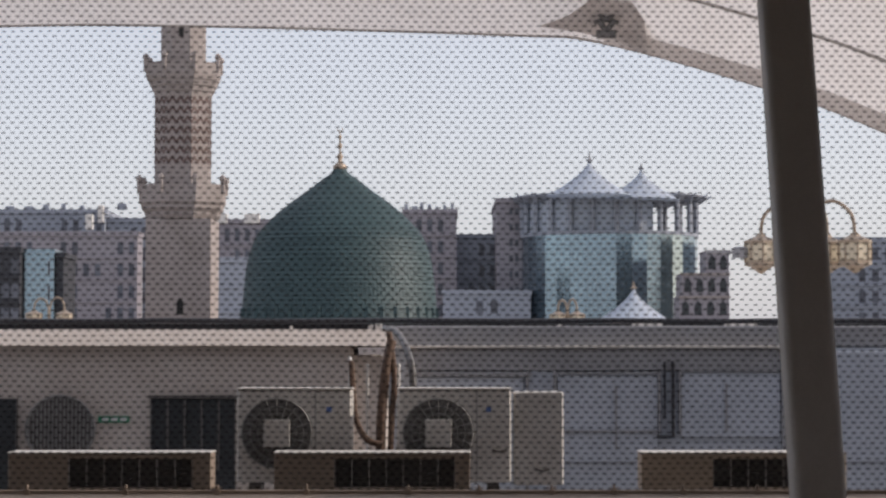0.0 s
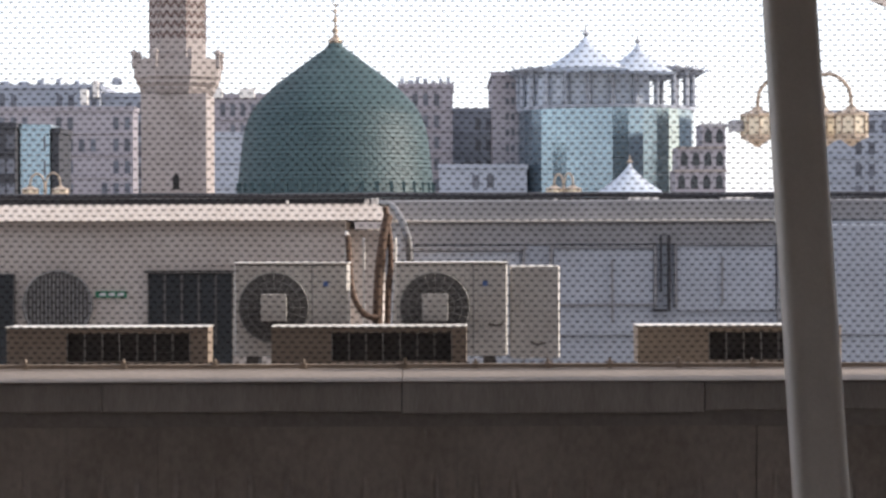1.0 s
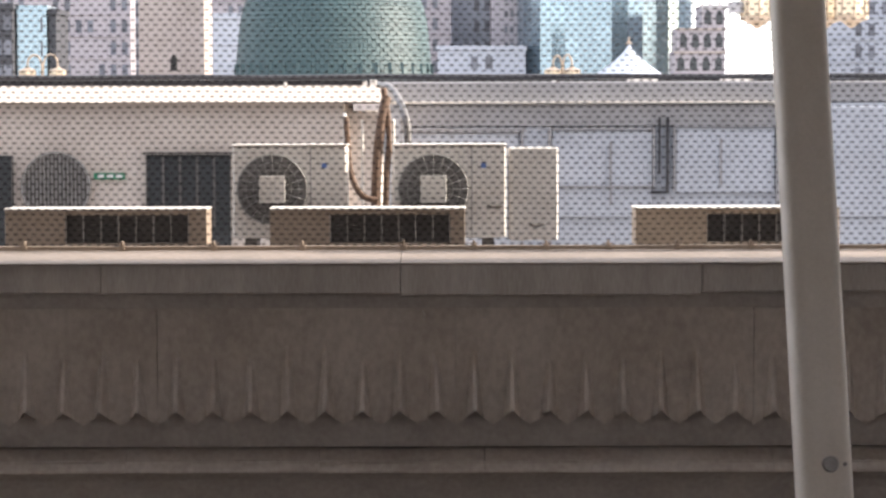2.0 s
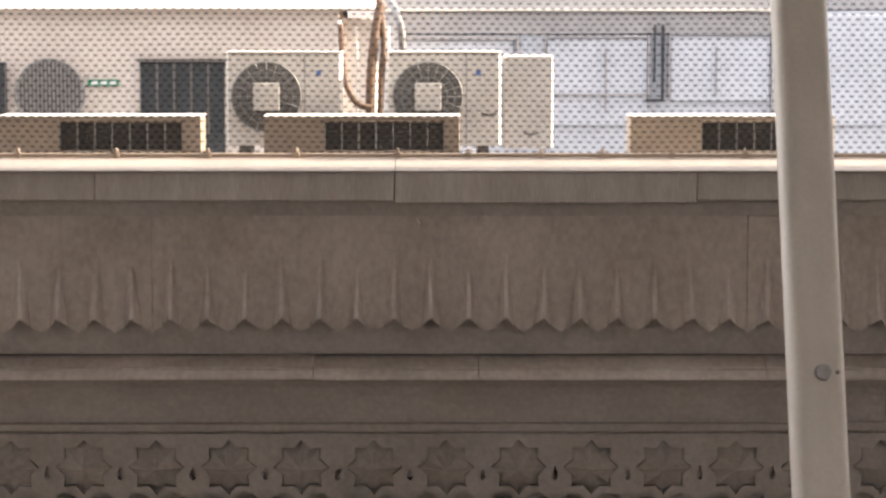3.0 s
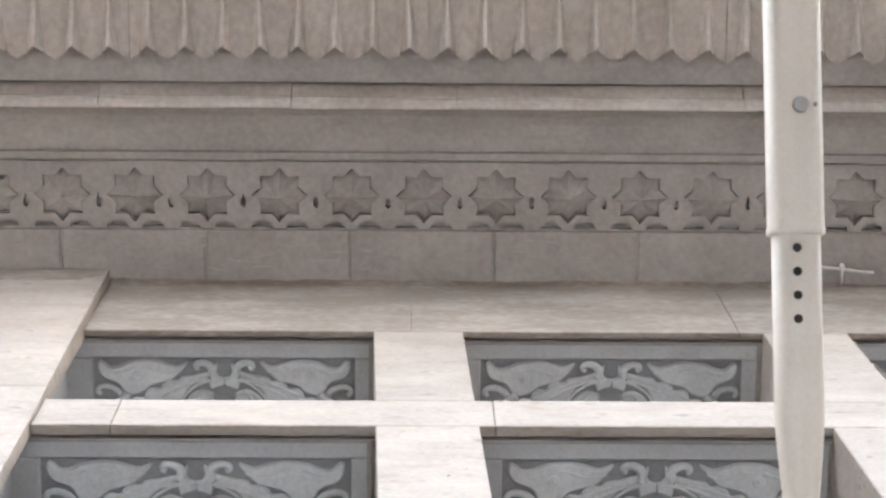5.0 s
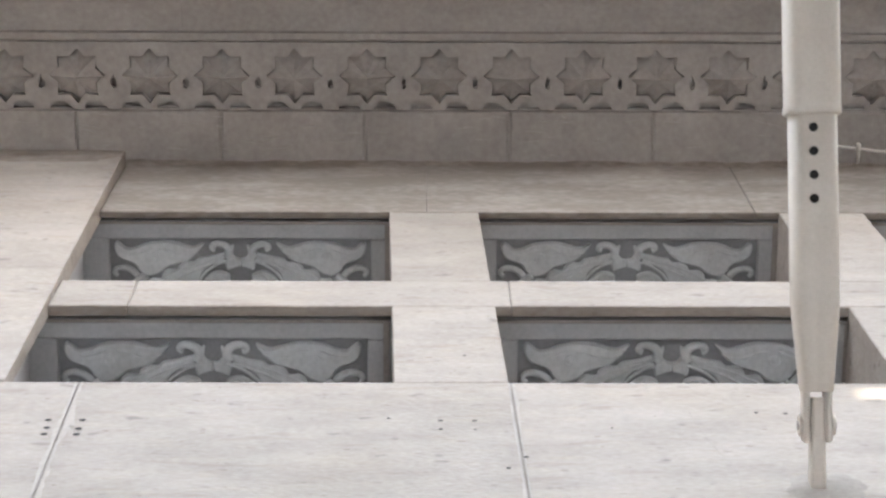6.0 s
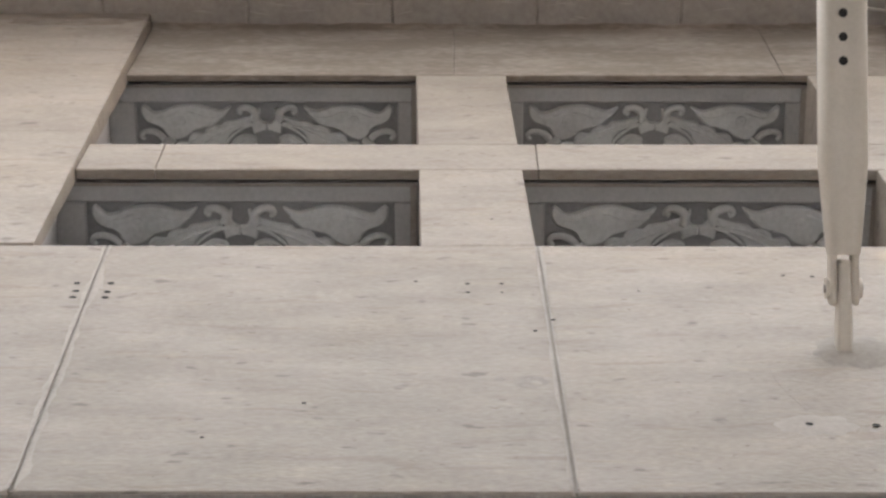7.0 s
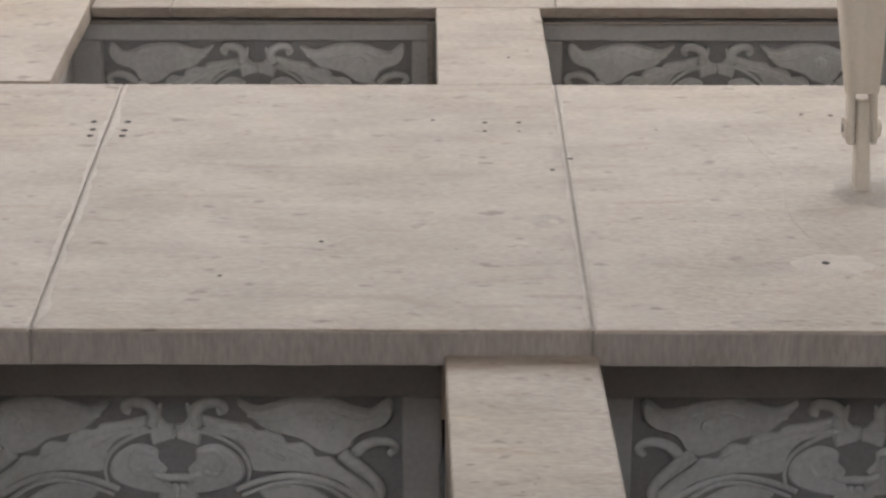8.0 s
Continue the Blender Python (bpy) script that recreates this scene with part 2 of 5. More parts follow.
def spline(points, steps=6, closed=False):
    """Smooth curve through points in 2D or 3D."""
    p = [Vector(q) for q in points]
    n = len(p)
    out = []
    for i in range(n if closed else n - 1):
        if closed:
            a, b, c, d = p[i - 1], p[i], p[(i + 1) % n], p[(i + 2) % n]
        else:
            a, b, c, d = p[max(i - 1, 0)], p[i], p[i + 1], p[min(i + 2, n - 1)]
        for s in range(steps):
            t = s / steps
            out.append(0.5 * (2 * b + (c - a) * t + (2 * a - 5 * b + 4 * c - d) * t * t + (3 * b - a - 3 * c + d) * t ** 3))
    if not closed:
        out.append(p[-1])
    return out


# ------------------------------------------------------------ large structure
bm = bmesh.new()
add_box(bm, -2500, 2500, -2500, 2500, -10.0, -9.0)
tagged(part("ground", bm, "ground"), "pale stone paving of the plaza far below", "ground", kind="structure")

# unseen, added for shade: wall behind the eye, side walls, awning held by the pole
bm = bmesh.new()
add_box(bm, -9, 9, -3.4, -3.0, -9, 6.2)
tagged(part("wall_south", bm, "plaster"), "unseen plain plastered wall, added to limit light from behind", "wall", kind="structure")
bm = bmesh.new()
add_box(bm, -9, -8.6, -3.0, 14.6, -9, 8.6)
tagged(part("wall_west", bm, "weathered"), "unseen plain plastered wall, added to limit light from the left", "wall", kind="structure")
# cover kept out of view; its extent sets the sky light below
bm = bmesh.new()
add_box(bm, -9, 9.0, -0.6, 12.75, 6.451, 6.52)
tagged(part("awning", bm, "awning"), "unseen plain awning, added to shade the terrace", "awning", kind="structure")
# unseen sun blocker; its slit lets one strip of sunlight onto the slab
side_wall = thing("sun_block_east", (9.2, 6, -1.3), "unseen plain plastered wall with a tall opening, added to block the sun", "wall", kind="structure")
for y0, y1, z0, z1 in ((-3.0, 9.80, -9, 19.0), (9.80, 9.93, 4.44, 19.0), (9.93, 14.12, -9, 19.0)):
    w = box("wall_panel", "plaster", None, 9.0, 9.4, y0, y1, z0, z1)
    w.parent = side_wall
    w.matrix_parent_inverse = Matrix.Translation((-9.2, -6, 1.3))

# out-of-view gallery from which the terrace is seen; drawn forward to shade the bays
bm = bmesh.new()
add_box(bm, -8.6, 9.0, -3.0, 2.8, -9, 1.78)
tagged(part("gallery_floor", bm, "weathered"), "unseen plain stone gallery floor, drawn forward to shade the lower bays", "floor", kind="structure")

# terrace: level stone slabs and a grid of beams over sunken bays
terrace = thing("terrace", (0, 0, 0), "pale travertine terrace with sunken grid openings", "terrace", kind="structure")
GAP = 0.006


def skew(o, slope, y0):
    """The stones are laid slightly out of square: x drifts along y."""
    for v in o.data.vertices:
        v.co.x += slope * (v.co.y - y0)


for x0, x1 in ((-5.0, -1.577), (-1.577, 0.42), (0.42, 2.44), (2.44, 5.0)):
    skew(box("slab", "travertine", terrace, x0 + GAP, x1 - GAP, 7.262, 9.95, -0.136, random.uniform(-0.001, 0.001), 0.006), -0.016, 8.57)
# thin facing, a little darker and more streaked than the slab tops
for x0, x1 in ((-5.0, -1.556), (-1.556, 0.441), (0.441, 2.461), (2.461, 5.0)):
    box("edge_face", "sawn", terrace, x0 + 0.004, x1 - 0.004, 7.254, 7.261, -0.136, -0.008, 0.002, "darker streaked sawn edge of the slab")
box("joint_bed", "joint", terrace, -5, 5, 7.268, 7.459, -0.13, -0.004)
box("joint_bed", "joint", terrace, -5, 5, 7.46, 9.945, -0.13, -0.004)
for x0, x1 in ((-1.945, -1.535), (-1.535, 0.446), (0.446, 2.62), (2.62, 5.0)):
    box("beam", "travertine", terrace, x0 + 0.0018, x1 - 0.0018, 11.17, 11.63, -0.058, random.uniform(-0.002, 0.002), 0.005)
box("beam_core", "weathered", terrace, -1.94, 5, 11.27, 11.6, -0.11, -0.06, 0.004)
for x0, x1 in ((-1.945, 0.01), (0.01, 1.975), (1.975, 5.0)):
    box("back_strip", "stained", terrace, x0 + 0.001, x1 - 0.001, 13.1, 14.5, -0.04, random.uniform(-0.002, 0.003), 0.004)
box("strip_core", "weathered", terrace, -1.94, 5, 13.19, 14.5, -0.105, -0.058, 0.004)
for x0, x1 in ((-0.182, 0.352), (2.15, 2.66), (4.42, 5.0)):
    for y0, y1 in ((9.953, 11.167), (11.633, 13.097)):
        shift = 0.03 if x0 > 2 and y0 < 11 else 0.0
        skew(box("pier", "travertine", terrace, x0 + shift, x1 + shift, y0, y1, -1.2, random.uniform(-0.002, 0.001), 0.005), -0.0225, 11.64)
box("bay_floor", "weathered", terrace, -8.5, 5, 9.97, 14.4, -1.35, -1.201)
# out of view; near-black so that less light bounces onto the lower panels
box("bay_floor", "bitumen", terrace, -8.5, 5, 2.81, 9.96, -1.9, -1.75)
# lower row in front of the slabs
for x0, x1 in ((-2.5, -1.98), (-0.084, 0.462), (2.1, 2.6)):
    box("pier_back", "travertine", terrace, x0, x1, 7.27, 8.24, -1.75, -0.14)
    o = box("pier", "travertine", terrace, x0, x1, 3.6, 7.253, -1.75, -0.092, 0.006)
    for v in o.data.vertices:      # slightly wider towards its outer end
        v.co.x += 0.035 * (7.255 - v.co.y)
# raised block beside the bays: its top rises towards the wall, its side is set back below
for y0, y1 in ((9.97, 11.75), (11.75, 13.42), (13.42, 14.6)):
    o = box("raised_block", "travertine", terrace, -6.0, -1.95, y0 + 0.001, y1 - 0.001, -0.075, 0.04, 0.003)
    for v in o.data.vertices:
        if v.co.z > 0:
            v.co.z += -0.035 + 0.085 * (v.co.y - 9.97) / 4.36
box("bay_side", "cast_frame", terrace, -6.0, -2.06, 9.98, 14.5, -1.2, -0.078, 0, "dark recessed side of the bays")
for gx, y0, y1 in ((-1.577, 7.28, 9.94), (0.42, 7.28, 9.94), (2.44, 7.28, 9.94)):
    for s in (-1, 1):
        bm = bmesh.new()
        left, right = [], []
        for k in range(161):
            y = y0 + (y1 - y0) * k / 160
            wide = 0.003 + 0.012 * max(0.0, 0.45 + 0.9 * noise.noise((gx * 3 + s, y * 3.3, 0.5)) + 0.4 * noise.noise((gx + s, y * 13, 2)))
            wide *= 2.8 if gx < -1 and s > 0 else 2.0 if gx < -1 else 1.1
            drift = -0.016 * (y - 8.57)
            left.append(bm.verts.new((gx + drift + s * 0.006, y, 0.0035)))
            right.append(bm.verts.new((gx + drift + s * (0.006 + wide), y, 0.0028)))
        for k in range(160):
            bm.faces.new((left[k], left[k + 1], right[k + 1], right[k]))
        part("grout", bm, "grout", terrace, "pale grout smeared along the joint")
# natural pits and brown flecks of the stone, elongated along its bedding
bm = bmesh.new()
fleck = random.Random(5)
for k in range(230):
    zone = fleck.random()
    if zone < 0.62:
        cx, cy, cz = fleck.uniform(-2.6, 2.6), fleck.uniform(7.3, 9.9), 0.0042
    elif zone < 0.8:
        cx, cy, cz = fleck.uniform(-0.14, 0.33), fleck.uniform(10.0, 13.0), 0.0042
    elif zone < 0.92:
        cx, cy, cz = fleck.uniform(-0.02, 0.44), fleck.uniform(6.2, 7.2), -0.088
    else:
        cx, cy, cz = fleck.uniform(-2.6, -2.0), fleck.uniform(10.1, 14.2), 0.0962
    n, q = 7, fleck.uniform(0.0025, 0.0065)
    long = fleck.uniform(1.2, 3.5)
    ring = []
    for s in range(n):
        u = q * fleck.uniform(0.7, 1.2)
        ring.append(bm.verts.new((cx + long * u * math.cos(2 * math.pi * s / n), cy + u * math.sin(2 * math.pi * s / n), cz)))
    bm.faces.new(ring)
part("pit", bm, "pit", terrace, "small brown pits in the travertine")["kind"] = "stuff"
# mortar repairs round the pole's foot and a bolt hole, and a flaked stain beside the joint
def rough_patch(name, cx, cy, rx, ry, height, material, seed, label, base=0.0):
    bm = bmesh.new()
    rings = []
    for q, f in enumerate((1.0, 0.72, 0.4)):
        ring = []
        for k in range(40):
            a = 2 * math.pi * k / 40
            u = f * (1 + 0.28 * noise.noise((2.2 * math.cos(a) + seed, 2.2 * math.sin(a), seed)) + 0.12 * noise.noise((7 * math.cos(a), 7 * math.sin(a), seed)))
            ring.append(bm.verts.new((cx + rx * u * math.cos(a), cy + ry * u * math.sin(a), base + (-0.002, height * 0.55, height)[q] + 0.1 * height * noise.noise((9 * a, q, seed)))))
        rings.append(ring)
    for a, b in zip(rings, rings[1:]):
        for k in range(40):
            bm.faces.new((a[k], a[(k + 1) % 40], b[(k + 1) % 40], b[k]))
    bm.faces.new(rings[-1])
    part(name, bm, material, terrace, label, smooth=True)


rough_patch("mortar_patch", 1.63, 8.62, 0.17, 0.19, 0.014, "joint", 1.3, "rough mortar round the foot of the pole")
rough_patch("mortar_patch", 1.37, 7.86, 0.17, 0.11, 0.0035, "grout", 4.1, "pale mortar repair round a bolt hole")
rough_patch("mortar_patch", -2.42, 14.14, 0.46, 0.13, 0.012, "stained", 5.5, "rough brown mortar at the back of the raised block", 0.086)
rough_patch("mortar_patch", -1.2, 13.98, 0.55, 0.12, 0.004, "stained", 3.7, "brown mortar smear along the wall")
rough_patch("mortar_patch", 0.9, 14.05, 0.7, 0.09, 0.004, "stained", 6.1, "brown mortar smear along the wall")
rough_patch("stain", 0.31, 8.28, 0.085, 0.08, 0.003, "joint", 7.7, "brown flaked patch beside the joint")
rough_patch("mortar_patch", 0.335, 8.27, 0.03, 0.035, 0.0045, "travertine", 9.2, "pale core of the flaked patch")
rough_patch("stain", 0.19, 8.31, 0.03, 0.03, 0.003, "joint", 2.2, "brown flaked spot")
# hairline cracks in the slabs
for line in (((1.18, 9.55), (1.22, 9.2), (1.30, 8.8), (1.28, 8.35), (1.36, 8.0)),):
    bm = bmesh.new()
    run = [Vector((q[0] + 0.006 * noise.noise((q[0] * 30, q[1] * 30, 0)), q[1], 0.001)) for q in spline(line, 8)]
    add_tube(bm, run, [0.0008 + 0.0007 * noise.noise((k * 0.7, 0, 1)) for k in range(len(run))], 4)
    part("hairline_crack", bm, "joint", terrace)
# small drilled holes left in the slabs
DRILLED = ((-1.66, 9.42), (-1.65, 9.32), (-1.65, 9.24), (-1.51, 9.42), (-1.51, 9.31), (-1.51, 9.24), (0.07, 9.42), (0.07, 9.31), (0.22, 9.42), (0.22, 9.31), (1.48, 9.53), (1.61, 9.52), (1.35, 7.86), (1.60, 7.85), (-0.57, 8.06), (-0.93, 7.73), (0.82, 9.33), (0.19, 10.34), (-0.16, 9.45), (0.35, 8.84), (0.43, 8.97))
bm = bmesh.new()
for cx, cy in DRILLED:
    bmesh.ops.create_circle(bm, cap_ends=True, radius=0.016 if cx < -1.4 or cx > 1.3 and cy < 8 else random.uniform(0.006, 0.012), segments=10, matrix=Matrix.Translation((cx, cy, 0.0055 if cx > 1.3 and cy < 8 else 0.004)))
part("drill_hole", bm, "black", terrace, "dark drilled holes in the stone")["kind"] = "stuff"


# carved panels: scrollwork of leaves, hooks and a lyre, mirrored about the middle
def relief_pieces():
    """The pieces of the scrollwork, each a mesh of its own: (name, mesh)."""
    made = []

    def leaf(points, depth):
        for s in (1, -1):
            bm = bmesh.new()
            ring = [bm.verts.new((s * q[0], 0, q[1])) for q in spline(points, 4, True)]
            if s < 0:
                ring.reverse()
            top = bmesh.ops.extrude_face_region(bm, geom=[bm.faces.new(ring)])
            for v in top["geom"]:
                if isinstance(v, bmesh.types.BMVert):
                    v.co.y -= depth * 0.6
            cap = [g for g in top["geom"] if isinstance(g, bmesh.types.BMFace)]
            bmesh.ops.inset_region(bm, faces=cap, thickness=0.010, depth=0.0)
            for v in cap[0].verts:
                v.co.y -= depth * 0.4
            made.append(("leaf", finish(bm, "leaf", "carved")))

    def boss():
        for s in (1, -1):
            bm = bmesh.new()
            add_lathe(bm, [(0.034, 0.0), (0.030, 0.009), (0.021, 0.004), (0.014, 0.005), (0.001, 0.012)], 14)
            bmesh.ops.rotate(bm, verts=bm.verts, cent=(0, 0, 0), matrix=Matrix.Rotation(radians(90), 3, "X"))
            bmesh.ops.translate(bm, verts=bm.verts, vec=(s * 0.557, -0.040, -0.098))
            made.append(("boss", finish(bm, "boss", "carved", True)))

    def tendril(points, w0, w1, lift):
        for s in (1, -1):
            bm = bmesh.new()
            path = spline([(s * p, -lift, q) for p, q in points], 6)
            n = len(path)
            add_tube(bm, path, [w0 + (w1 - w0) * k / (n - 1) for k in range(n)], 8, 1.0)
            made.append(("tendril", finish(bm, "tendril", "carved", True)))

    leaf([(.082, -.072), (.20, -.10), (.27, -.112), (.30, -.137), (.352, -.136), (.395, -.160), (.412, -.190), (.47, -.186), (.503, -.212), (.518, -.248), (.575, -.248), (.61, -.283), (.69, -.348), (.75, -.42), (.68, -.43), (.62, -.36), (.54, -.325), (.44, -.305), (.35, -.305), (.28, -.30), (.262, -.24), (.235, -.19), (.17, -.145), (.105, -.11)], 0.028)
    leaf([(.235, -.008), (.305, -.034), (.376, -.017), (.434, 0), (.505, .005), (.60, -.008), (.669, -.036), (.728, -.043), (.769, -.01), (.792, 0), (.807, -.023), (.798, -.075), (.763, -.114), (.692, -.14), (.663, -.166), (.651, -.192), (.60, -.225), (.552, -.218), (.51, -.199), (.47, -.166), (.41, -.147), (.34, -.127), (.293, -.088), (.252, -.043)], 0.042)
    boss()
    leaf([(.075, -.215), (.15, -.195), (.22, -.235), (.25, -.29), (.235, -.345), (.15, -.385), (.03, -.40), (.03, -.365), (.06, -.33), (.04, -.30), (.07, -.26)], 0.026)
    leaf([(.001, -.115), (.03, -.108), (.06, -.075), (.085, -.10), (.098, -.14), (.09, -.18), (.078, -.19), (.068, -.165), (.052, -.15), (.04, -.166), (.03, -.155), (.018, -.168), (.001, -.158)], 0.036)
    leaf([(.30, -.385), (.40, -.36), (.50, -.38), (.58, -.45), (.46, -.48), (.36, -.45)], 0.022)
    leaf([(.004, -.365), (.07, -.40), (.065, -.46), (.004, -.50)], 0.026)
    tendril([(.085, -.105), (.076, -.065), (.092, -.034), (.13, -.016), (.168, -.018), (.182, -.042), (.160, -.054)], 0.030, 0.016, 0.020)
    tendril([(.075, -.09), (.058, -.05), (.048, -.018)], 0.022, 0.005, 0.022)
    tendril([(.08, -.225), (.14, -.215), (.175, -.26), (.15, -.31), (.105, -.30), (.11, -.27), (.135, -.275)], 0.012, 0.008, 0.026)
    tendril([(.665, -.225), (.70, -.190), (.75, -.172), (.795, -.178), (.812, -.205), (.79, -.226)], 0.024, 0.014, 0.022)
    tendril([(.61, -.222), (.68, -.283), (.735, -.335), (.757, -.387), (.73, -.43)], 0.030, 0.018, 0.022)
    tendril([(.22, -.375), (.32, -.335), (.45, -.315), (.58, -.35), (.70, -.43)], 0.012, 0.014, 0.028)
    tendril([(.24, -.40), (.34, -.36), (.45, -.34), (.56, -.37), (.66, -.45)], 0.008, 0.010, 0.026)
    tendril([(.0, -.325), (.05, -.325), (.085, -.31)], 0.017, 0.015, 0.026)
    tendril([(.27, -.062), (.34, -.080), (.41, -.072), (.47, -.048), (.52, -.045)], 0.005, 0.009, 0.041)
    tendril([(.58, -.045), (.65, -.072), (.71, -.078), (.76, -.05)], 0.008, 0.004, 0.041)
    tendril([(.10, -.115), (.20, -.15), (.30, -.19), (.40, -.245)], 0.007, 0.010, 0.029)
    tendril([(.16, -.118), (.28, -.145), (.40, -.19), (.50, -.24)], 0.005, 0.009, 0.029)
    tendril([(.58, -.55), (.66, -.50), (.76, -.52), (.80, -.60), (.72, -.62)], 0.02, 0.012, 0.022)
    tendril([(.06, -.12), (.15, -.15), (.235, -.21), (.268, -.28), (.262, -.345)], 0.010, 0.006, 0.028)
    return made


RELIEF = relief_pieces()


def carved_panel(x, y, z_top, half, frame_top):
    """A panel that closes the back of a bay; its relief starts at z_top."""
    t = thing("carved_panel", (x, y, z_top - 0.7), "grey cast panel with carved leaf scrollwork in a sunken bay", "panel", "carved panels of the terrace")
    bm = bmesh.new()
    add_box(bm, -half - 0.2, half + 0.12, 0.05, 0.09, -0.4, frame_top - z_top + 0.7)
    part("backing", bm, "shaded_backing", t)
    for n, (x0, x1, z0, z1) in {"frame_rail": (-half - 0.24, half + 0.16, 0.70, frame_top - z_top + 0.7), "frame_stile": (-half - 0.24, -half, -0.4, 0.699), "frame_stile.001": (half, half + 0.16, -0.4, 0.699)}.items():
        bm = bmesh.new()
        add_box(bm, x0, x1, 0.0, 0.06, z0, z1, 0.008)
        part(n, bm, "cast_frame", t)
    for n, mesh in RELIEF:
        o = piece(n, mesh, t, (0, 0.051, 0.675))
        o.scale = (half / 0.84, 1, half / 0.84)
    if frame_top > z_top + 0.05 and y > 9:
        bm = bmesh.new()
        top = frame_top - z_top + 0.7
        add_box(bm, -half - 0.22, half + 0.115, -0.022, -0.001, top - 0.014, top + 0.004, 0.003)
        part("top_bead", bm, "joint", t, "thin pale bead along the frame")
        bm = bmesh.new()
        add_box(bm, half + 0.082, half + 0.116, -0.022, -0.001, -0.4, top - 0.015, 0.003)
        part("side_bead", bm, "joint", t, "thin pale upright bead of the frame")
    return t


for x in (-1.105, 1.29, 3.6):
    carved_panel(x, 11.20, -0.192, 0.806, -0.084)
for x in (-1.1145, 1.2175, 3.55):
    carved_panel(x, 13.125, -0.177, 0.789, -0.068)
for x in (-1.122, 1.496, 4.095):
    carved_panel(x * 1.0705, 8.2, -0.740, 0.932, -0.40)

# wall under the cornice: a course of stone blocks, a frieze of stars, mouldings
wall = thing("wall_north", (0, 14.5, 0), "weathered stone wall with a course of large blocks", "wall", kind="structure")
wx = lambda o: setattr(o, "matrix_parent_inverse", Matrix.Translation((0, -14.5, 0)))
wx(box("wall_core", "joint", wall, -8, 8.99, 14.43, 14.9, -1.3, 1.2))
wx(box("mortar", "joint", wall, -6, 4.98, 14.345, 14.428, -0.2, 0.35))
edges = [-5.06 + 0.934 * k for k in range(12)]
for x0, x1 in zip(edges, edges[1:]):
    wx(box("block", "weathered", wall, x0 + 0.007, min(x1 - 0.007, 4.99), 14.33 + random.uniform(-0.004, 0.004), 14.44, 0.004, 0.352, 0.008))

bm = bmesh.new()
for k in range(48):
    cx, cz, n = random.uniform(-2.6, 2.6), random.uniform(0.05, 0.33), random.uniform(0.03, 0.22)
    tilt = random.gauss(0.0, 0.12)
    add_tube(bm, [(cx + n * (q / 4 - 0.5), 14.327, cz + n * tilt * (q / 4 - 0.5) + 0.003 * math.sin(q + k)) for q in range(5)], [0.0005, 0.003, 0.0045, 0.003, 0.0005], 4)
o = part("scuff", bm, "grout", wall, "pale scratches on the blocks")
o["kind"] = "stuff"
wx(o)
bm = bmesh.new()
add_tube(bm, spline([(2.62, 14.315, 0.142), (2.72, 14.30, 0.128), (2.81, 14.29, 0.122), (2.92, 14.30, 0.105), (3.02, 14.315, 0.094)], 5), 0.010, 6)
add_tube(bm, [(2.803, 14.29, 0.158), (2.806, 14.28, 0.148), (2.812, 14.30, 0.07), (2.812, 14.32, 0.02)], [0.012, 0.018, 0.012, 0.010], 8)
tagged(part("loose_cable", bm, "white_metal", smooth=True), "short white cable and hook on the stone blocks", "cable")

# rough mortar along the foot of the wall
bm = bmesh.new()
low, high = [], []
for k in range(241):
    x = -1.94 + 4.9 * k / 240
    n = 0.5 + 0.5 * noise.noise((x * 2.3, 4.1, 0)) + 0.5 * noise.noise((x * 9.0, 1.7, 3))
    low.append(bm.verts.new((x, 14.325 - 0.02 - 0.05 * max(0, n), 0.0045)))
    high.append(bm.verts.new((x, 14.322, 0.012 + 0.026 * max(0, n))))
for k in range(240):
    bm.faces.new((low[k], low[k + 1], high[k + 1], high[k]))
wx(part("mortar_fillet", bm, "stained", wall, "rough mortar along the foot of the wall"))

frieze = thing("frieze", (0, 14.4, 0.36), "weathered stone frieze of eight-pointed stars", "trim", kind="structure")
fx = lambda o: setattr(o, "matrix_parent_inverse", Matrix.Translation((0, -14.4, -0.36)))
fx(box("frieze_back", "weathered", frieze, -8, 8.99, 14.42, 14.5, 0.355, 0.80))
STARS = [0.089 + 0.4665 * k for k in range(-7, 11) if 0.089 + 0.4665 * k < 4.8]


def star_ring(r):
    """The outline of an eight-pointed star, a point upwards."""
    return [(r * (1.0 if k % 2 == 0 else 0.735) * math.cos(math.pi / 2 + k * math.pi / 8), r * (1.0 if k % 2 == 0 else 0.735) * math.sin(math.pi / 2 + k * math.pi / 8)) for k in range(16)]


